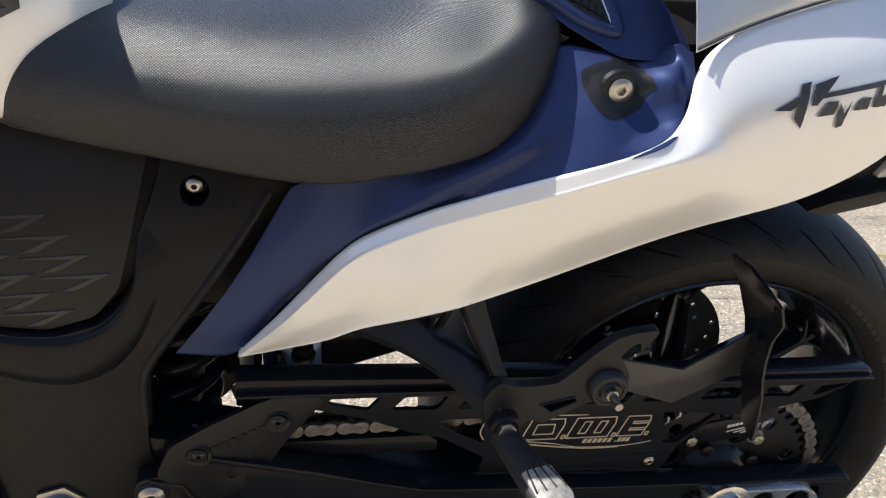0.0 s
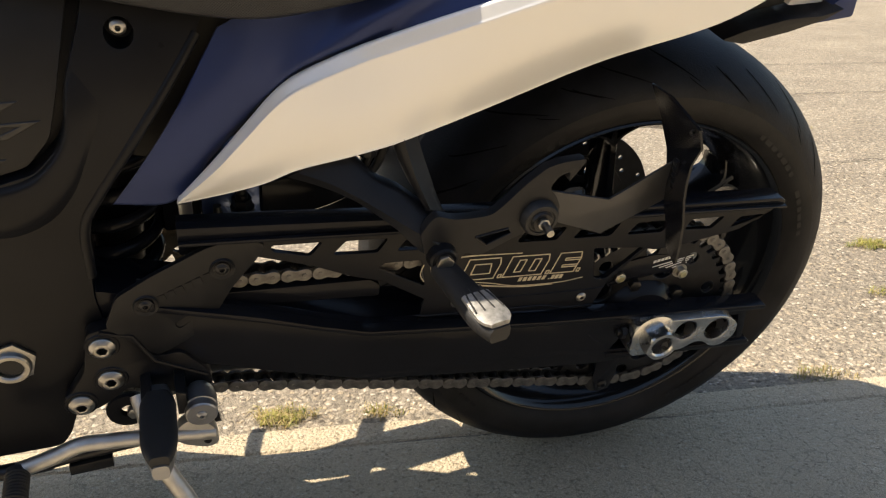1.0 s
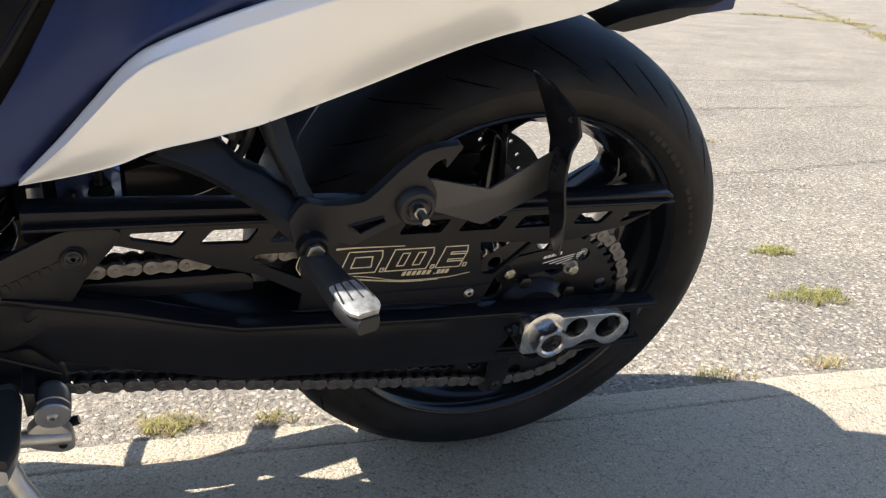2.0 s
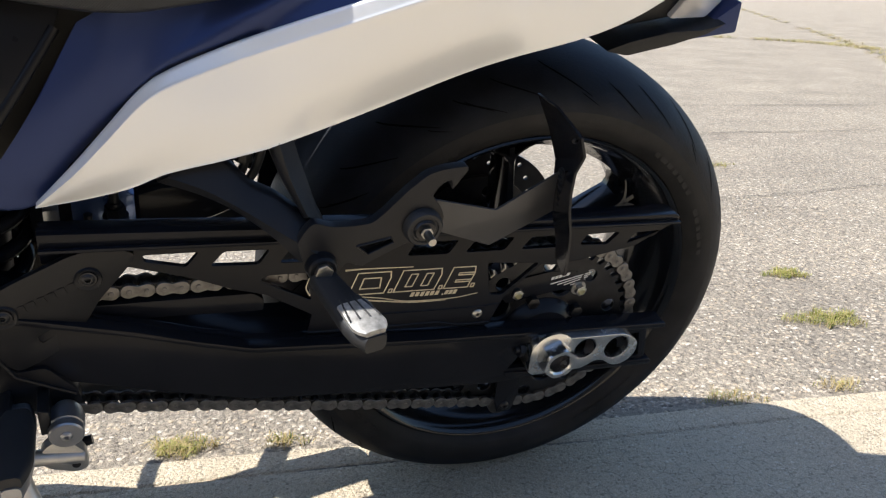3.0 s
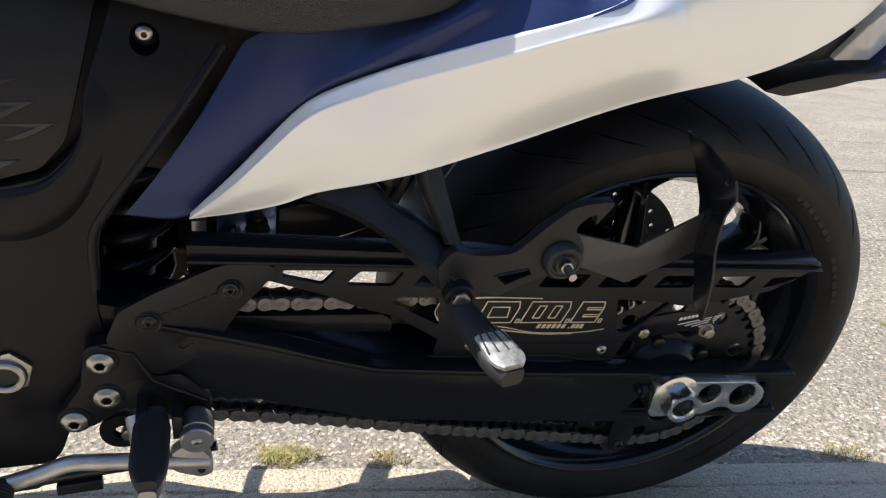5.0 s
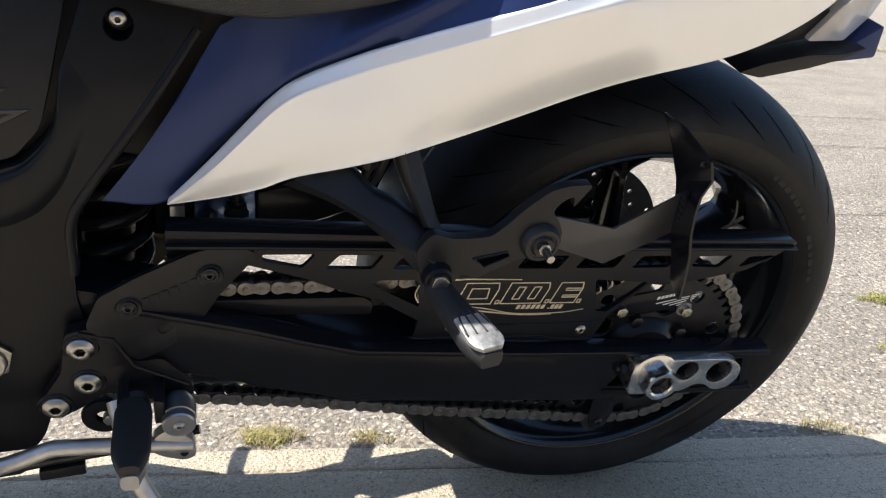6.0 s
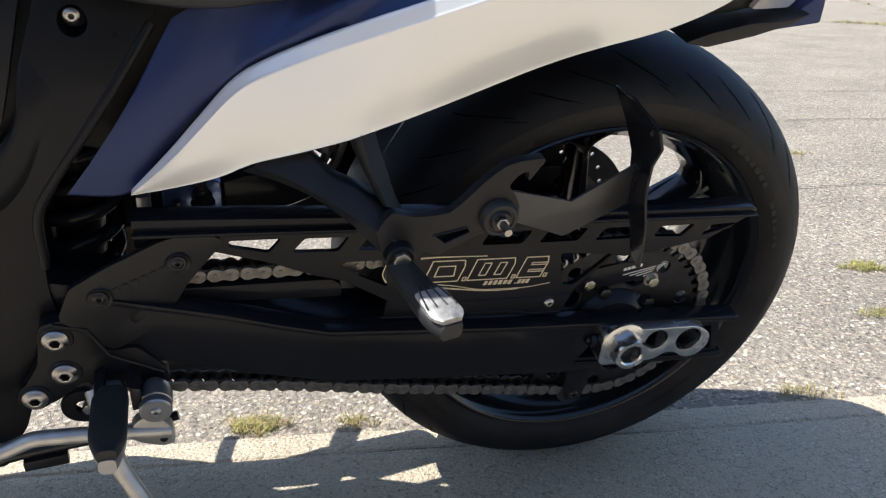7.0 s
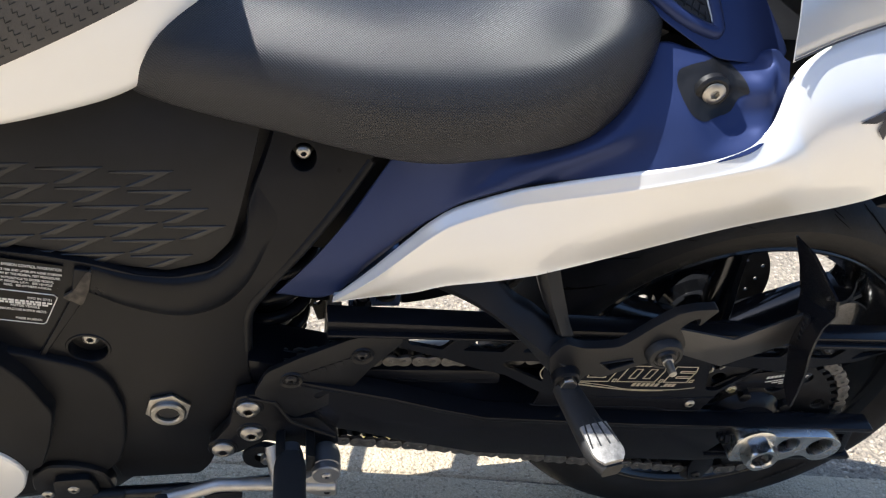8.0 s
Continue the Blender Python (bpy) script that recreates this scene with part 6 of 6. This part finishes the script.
# shock, hoses and what shows behind
def build_core():
    pts = []
    for k in range(150):
        t = k / 149
        a = t * 2 * math.pi * 5.2
        pts.append((-0.585 + 0.040 * math.cos(a) + 0.02 * t, -0.030 + 0.040 * math.sin(a), 0.085 + 0.17 * t))
    sh = part("rear_shock", tube(pts, 0.0078, 10), GLOSS, bike, "black rear shock with a black coil spring", sharp=60)
    part("shock_body", tube([(-0.585, -0.03, 0.03), (-0.565, -0.03, 0.27)], 0.024, 20), BLACKSTEEL, sh)
    part("subframe", plate([(-0.56, 0.25), (-0.50, 0.24), (-0.40, 0.29), (-0.30, 0.33), (-0.05, 0.40), (0.10, 0.45), (0.10, 0.50), (-0.25, 0.50), (-0.54, 0.39)], -0.070, 0.070, 0.005), PLASTIC, bike, "black plastic undertray and subframe")
    ex = part("exhaust", tube([tuple(q) for q in spline([(-0.98, 0.160, -0.150), (-0.755, 0.165, -0.160), (-0.678, 0.143, -0.163), (-0.590, 0.111, -0.160), (-0.470, 0.090, -0.155), (-0.420, 0.098, -0.155), (-0.370, 0.105, -0.156), (-0.290, 0.116, -0.158)], 4)], [float(v) for v in np.interp(np.linspace(0, 7, 29), range(8), (0.046, 0.045, 0.040, 0.034, 0.040, 0.042, 0.038, 0.034))], 24), BLACKSTEEL, bike, "dark steel exhaust on the far side", sharp=60)
    part("exhaust_tip", tube([(-0.292, 0.116, -0.158), (-0.280, 0.117, -0.158)], 0.0350, 24), BLACKSTEEL, ex)
    for dx in (0.0, 0.012):
        part("cable", tube([tuple(q) for q in spline([(-0.340 + dx, -0.128, 0.315), (-0.338 + dx, -0.130, 0.285), (-0.344 + dx, -0.126, 0.255), (-0.352 + dx, -0.118, 0.235)], 6)], 0.0042, 10), SOFT, bike)
    part("cable_plug", tube([(-0.341, -0.132, 0.292), (-0.343, -0.131, 0.268)], 0.0085, 8), PLASTIC, bike)
    # link plate below the shock, with its post
    link = part("link_plate", plate([(-0.556, 0.094), (-0.511, 0.0915), (-0.5105, 0.034), (-0.522, 0.030), (-0.530, 0.056), (-0.540, 0.046), (-0.552, 0.050)], 0.030, 0.036, 0.001, [rounded([(-0.530, 0.062), (-0.522, 0.066), (-0.514, 0.078), (-0.516, 0.066), (-0.523, 0.056)], 0.002, 2)]), BROWNSHEEN, bike, "glossy metal link plate below the shock, brown reflection in its colour")
    part("link_post", tube([(-0.5065, 0.026, 0.094), (-0.5060, 0.026, -0.010)], 0.0080, 14), BLACKSTEEL, link)
    # undertail, lamp and reflector
    wing = [(0.000, 0.366), (0.026, 0.375), (0.070, 0.384), (0.110, 0.386), (0.134, 0.393), (0.114, 0.382), (0.075, 0.371), (0.025, 0.361)]
    ut = part("undertail", plate(rounded(wing, 0.003, 2), -0.1420, -0.1000, 0.0015), PLASTIC, bike, "black undertail wing with a navy fin")
    part("undertail_fin", plate(rounded([(0.060, 0.375), (0.087, 0.380), (0.127, 0.390), (0.156, 0.411), (0.160, 0.378), (0.110, 0.372), (0.075, 0.368)], 0.003, 2), -0.1290, -0.0600, 0.002), BLUE, ut)
    part("undertail_floor", plate([(-0.14, 0.372), (-0.02, 0.378), (0.060, 0.390), (0.11, 0.400), (0.11, 0.425), (0.0, 0.41), (-0.14, 0.40)], -0.1250, 0.1250, 0.003), PLASTIC, ut)
    lens = part("tail_lamp", plate(rounded([(0.070, 0.394), (0.122, 0.392), (0.157, 0.411), (0.176, 0.440), (0.194, 0.466), (0.150, 0.458), (0.096, 0.430)], 0.004, 2), -0.1320, -0.040, 0.004, shear=lambda x, z: 0.45 * max(0, x - 0.10)), LENS, bike, "clear tail lamp lens")
    part("lamp_rim", tube([(0.150, -0.106, 0.430), (0.172, -0.098, 0.440), (0.190, -0.092, 0.462)], 0.003, 8), GLOSS, lens)
    far = plate([(-0.66, 0.02), (-0.50, 0.03), (-0.46, 0.16), (-0.47, 0.30), (-0.66, 0.30)], 0.105, 0.135, 0.004)
    part("far_frame", far, FRAME, bike, "black far side frame plate")
    part("far_bracket", plate(rounded([(-0.04, -0.02), (0.005, 0.060), (0.050, 0.075), (0.070, 0.050), (0.050, -0.01), (0.0, -0.03)], 0.01), 0.135, 0.150, 0.003, [hexagon((0.059, 0.041), 0.009, n=16), hexagon((0.016, 0.045), 0.004, n=12)]), GLOSS, bike)


build_core()
far_pedal = part("brake_pedal", tube([(-0.56, 0.165, -0.02), (-0.63, 0.175, -0.012), (-0.672, 0.182, -0.030)], 0.0088, 14), CAST, bike, "cast aluminium brake pedal on the far side")
part("pedal_toe", tube([(-0.672, 0.178, -0.030), (-0.670, 0.292, -0.030)], 0.0105, 16), SOFT, far_pedal)
part("far_peg", tube([(-0.560, 0.130, 0.040), (-0.552, 0.200, 0.048), (-0.542, 0.300, 0.056)], [0.012, 0.017, 0.018], 16), SOFT, bike, "black rider foot peg on the far side")


# ---- small things on the ground ----
def tuft(name, c, r, count, height, material, label, seed, other=None, mix=0.4):
    rng = random.Random(seed)
    bm = bmesh.new()
    for k in range(count):
        a, d = rng.uniform(0, 2 * math.pi), r * rng.random() ** 0.7
        x, y = c[0] + d * math.cos(a) * (1.3 + 0.5 * math.sin(3 * a + seed)), c[1] + d * math.sin(a) * (0.80 + 0.25 * math.cos(5 * a + seed))
        h = height * rng.uniform(0.3, 1.0)
        t = rng.uniform(0, 2 * math.pi)
        lean = Vector((math.cos(t), math.sin(t), 0)) * height * rng.uniform(0.8, 3.2)
        w = rng.uniform(0.0004, 0.0009) * (1 if height < 0.02 else 3)
        s = Vector((-math.sin(t), math.cos(t), 0)) * w
        p0, p1, p2 = Vector((x, y, -0.006)), Vector((x, y, h)) + lean * 0.45, Vector((x, y, h * 0.75)) + lean
        v = [bm.verts.new(q) for q in (p0 - s, p0 + s, p1 + s * 0.8, p1 - s * 0.8, p2)]
        f1, f2 = bm.faces.new((v[0], v[1], v[2], v[3])), bm.faces.new((v[3], v[2], v[4]))
        if other and rng.random() < mix:
            f1.material_index = f2.material_index = 1
    for v in bm.verts:
        v.co.z += 0.003
    ob = part(name, bm, material, None, smooth=False, two=other)
    return tagged(ob, label, "weed", "weeds in the asphalt", "stuff")


def kerb_at(x, d=0.0):
    return (x, kerb_y(x) + d)


tuft("weed_tuft", kerb_at(-0.158, 0.022), 0.034, 420, 0.0085, DRYGRASS, "low green and straw-coloured weed tuft at the concrete edge", 1, GRASS)
tuft("weed_tuft", kerb_at(0.000, 0.012), 0.026, 140, 0.005, DRYGRASS, "low dry straw-coloured weed tuft at the concrete edge", 2, GRASS)
tuft("weed_tuft", kerb_at(0.765, 0.014), 0.040, 160, 0.005, DRYGRASS, "low dry straw-coloured weed tuft at the concrete edge", 3, GRASS)
tuft("weed_tuft", kerb_at(0.983, 0.024), 0.030, 130, 0.006, DRYGRASS, "low dry straw-coloured weed tuft at the concrete edge", 6, GRASS, 0.15)
tuft("weed_tuft", (1.620, 3.150), 0.045, 160, 0.006, GRASS, "flat green weed growing through the asphalt", 7, DRYGRASS, 0.5)
tuft("weed_tuft", (1.205, 1.882), 0.040, 520, 0.006, GRASS, "flat green weed growing through the asphalt", 4, DRYGRASS, 0.25)
tuft("weed_tuft", (1.146, 1.595), 0.060, 800, 0.006, GRASS, "flat green weed growing through the asphalt", 5, DRYGRASS, 0.25)


# cracks in the asphalt, dark and sunken, some grown over with dry grass
def crack(points, width, seed):
    rng = random.Random(seed)
    pts = spline([(x, y) for x, y in points], 24)
    up, dn = [], []
    for k, (x, y) in enumerate(pts):
        j = 0.5 * noise.noise((x * 9, y * 9, seed)) + 0.3 * noise.noise((x * 40, y * 40, seed))
        y += 0.025 * j
        w = width * (0.6 + 0.8 * abs(noise.noise((x * 21, seed, 0))))
        z = 0.0015 + 0.004 * noise.noise((x * 1.1, y * 1.1, 0))
        up.append((x, y + w, z)), dn.append((x, y - w, z))
    return pts, part("asphalt_crack", skin([up, dn]), CRACK, GROUND)


CRACK = mat("crack_dirt", (0.12, 0.10, 0.078), 0.95, vary=0.4, vscale=50, bump=0.5, bscale=300)
crack([(0.3, 2.55), (0.9, 2.58), (1.44, 2.645), (1.70, 2.685), (2.04, 2.765), (2.6, 2.85)], 0.004, 1)
crack([(1.75, 3.84), (2.09, 3.88), (2.35, 3.887), (2.8, 3.90)], 0.006, 2)
crack([(1.0, 4.9), (2.2, 4.8), (3.4, 4.75)], 0.007, 3)
far_a = [(3.6, 12.3), (4.6, 11.6), (5.5, 10.9), (6.1, 10.0), (6.2, 8.9)]
far_b = [(12.0, 24.0), (7.8, 13.2), (5.9, 8.5), (5.3, 7.2)]
for seed, line_ in ((11, far_a), (12, far_b)):
    run, _ = crack(line_, 0.025, seed)
    rng = random.Random(seed)
    for k in range(0, len(run), 3):
        if rng.random() < 0.8:
            tuft("crack_grass", tuple(run[k]), 0.10, 60, 0.030, DRYGRASS, "strip of dry grass growing along an asphalt crack", seed * 100 + k, GRASS)


# loose stones and grit on the near asphalt, sand along the concrete edge
def grit(name, count, where, size, material, label, seed):
    rng = random.Random(seed)
    base = bmesh.new()
    bmesh.ops.create_icosphere(base, subdivisions=1, radius=1)
    bv = [v.co.copy() for v in base.verts]
    bf = [[v.index for v in f.verts] for f in base.faces]
    base.free()
    verts, faces = [], []
    for k in range(count):
        x, y, z = where(rng)
        r = rng.uniform(*size) * rng.uniform(0.6, 1.0)
        m = Matrix.Rotation(rng.uniform(0, 6.28), 3, "Z") @ Matrix.Diagonal((1.0, rng.uniform(0.55, 0.95), rng.uniform(0.35, 0.6)))
        o = len(verts)
        for c in bv:
            p = m @ (c * rng.uniform(0.82, 1.12)) * r
            verts.append((x + p.x, y + p.y, z + p.z))
        faces += [[o + i for i in f] for f in bf]
    me = bpy.data.meshes.new(name)
    me.from_pydata(verts, [], faces)
    me.materials.append(material)
    ob = new(name, me)
    return tagged(ob, label, "gravel", kind="stuff")


def island_mat(name, tones, rough=0.85):
    m = mat(name, tones[0], rough, bump=0.4, bscale=500)
    n, l = m.node_tree.nodes, m.node_tree.links
    g = n.new("ShaderNodeNewGeometry")
    r = n.new("ShaderNodeValToRGB")
    e = r.color_ramp.elements
    e[0].color, e[1].color = (*tones[0], 1), (*tones[-1], 1)
    for k, c in enumerate(tones[1:-1]):
        q = e.new((k + 1) / (len(tones) - 1))
        q.color = (*c, 1)
    l.new(g.outputs["Random Per Island"], r.inputs[0])
    l.new(r.outputs[0], n["Principled BSDF"].inputs["Base Color"])
    return m


STONES = island_mat("mixed_gravel", [(0.17, 0.145, 0.12), (0.30, 0.255, 0.20), (0.42, 0.34, 0.24), (0.46, 0.40, 0.32), (0.58, 0.52, 0.43)])
SAND = island_mat("brown_grit", [(0.20, 0.15, 0.10), (0.34, 0.26, 0.17), (0.46, 0.38, 0.27)])


def asphalt_z(x, y):
    return -0.004 + 0.004 * noise.noise((x * 1.1, y * 1.1, 0)) + 0.0016 * noise.noise((x * 9, y * 9, 4))


def near_asphalt(rng):
    x = rng.uniform(-0.75, 1.7)
    y = kerb_y(x) + 0.012 + 1.6 * rng.random() ** 1.7
    return x, y, asphalt_z(x, y)


def edge_strip(rng):
    x = rng.uniform(-0.8, 1.6)
    y = kerb_y(x) + 0.002 + abs(rng.gauss(0, 0.022))
    return x, y, asphalt_z(x, y) - 0.001


grit("exposed_stones", 9000, near_asphalt, (0.0022, 0.0062), STONES, "pale and brown stones standing out of the worn asphalt", 21)
grit("edge_grit", 3500, edge_strip, (0.0008, 0.0026), SAND, "brown sand and grit along the concrete edge", 22)
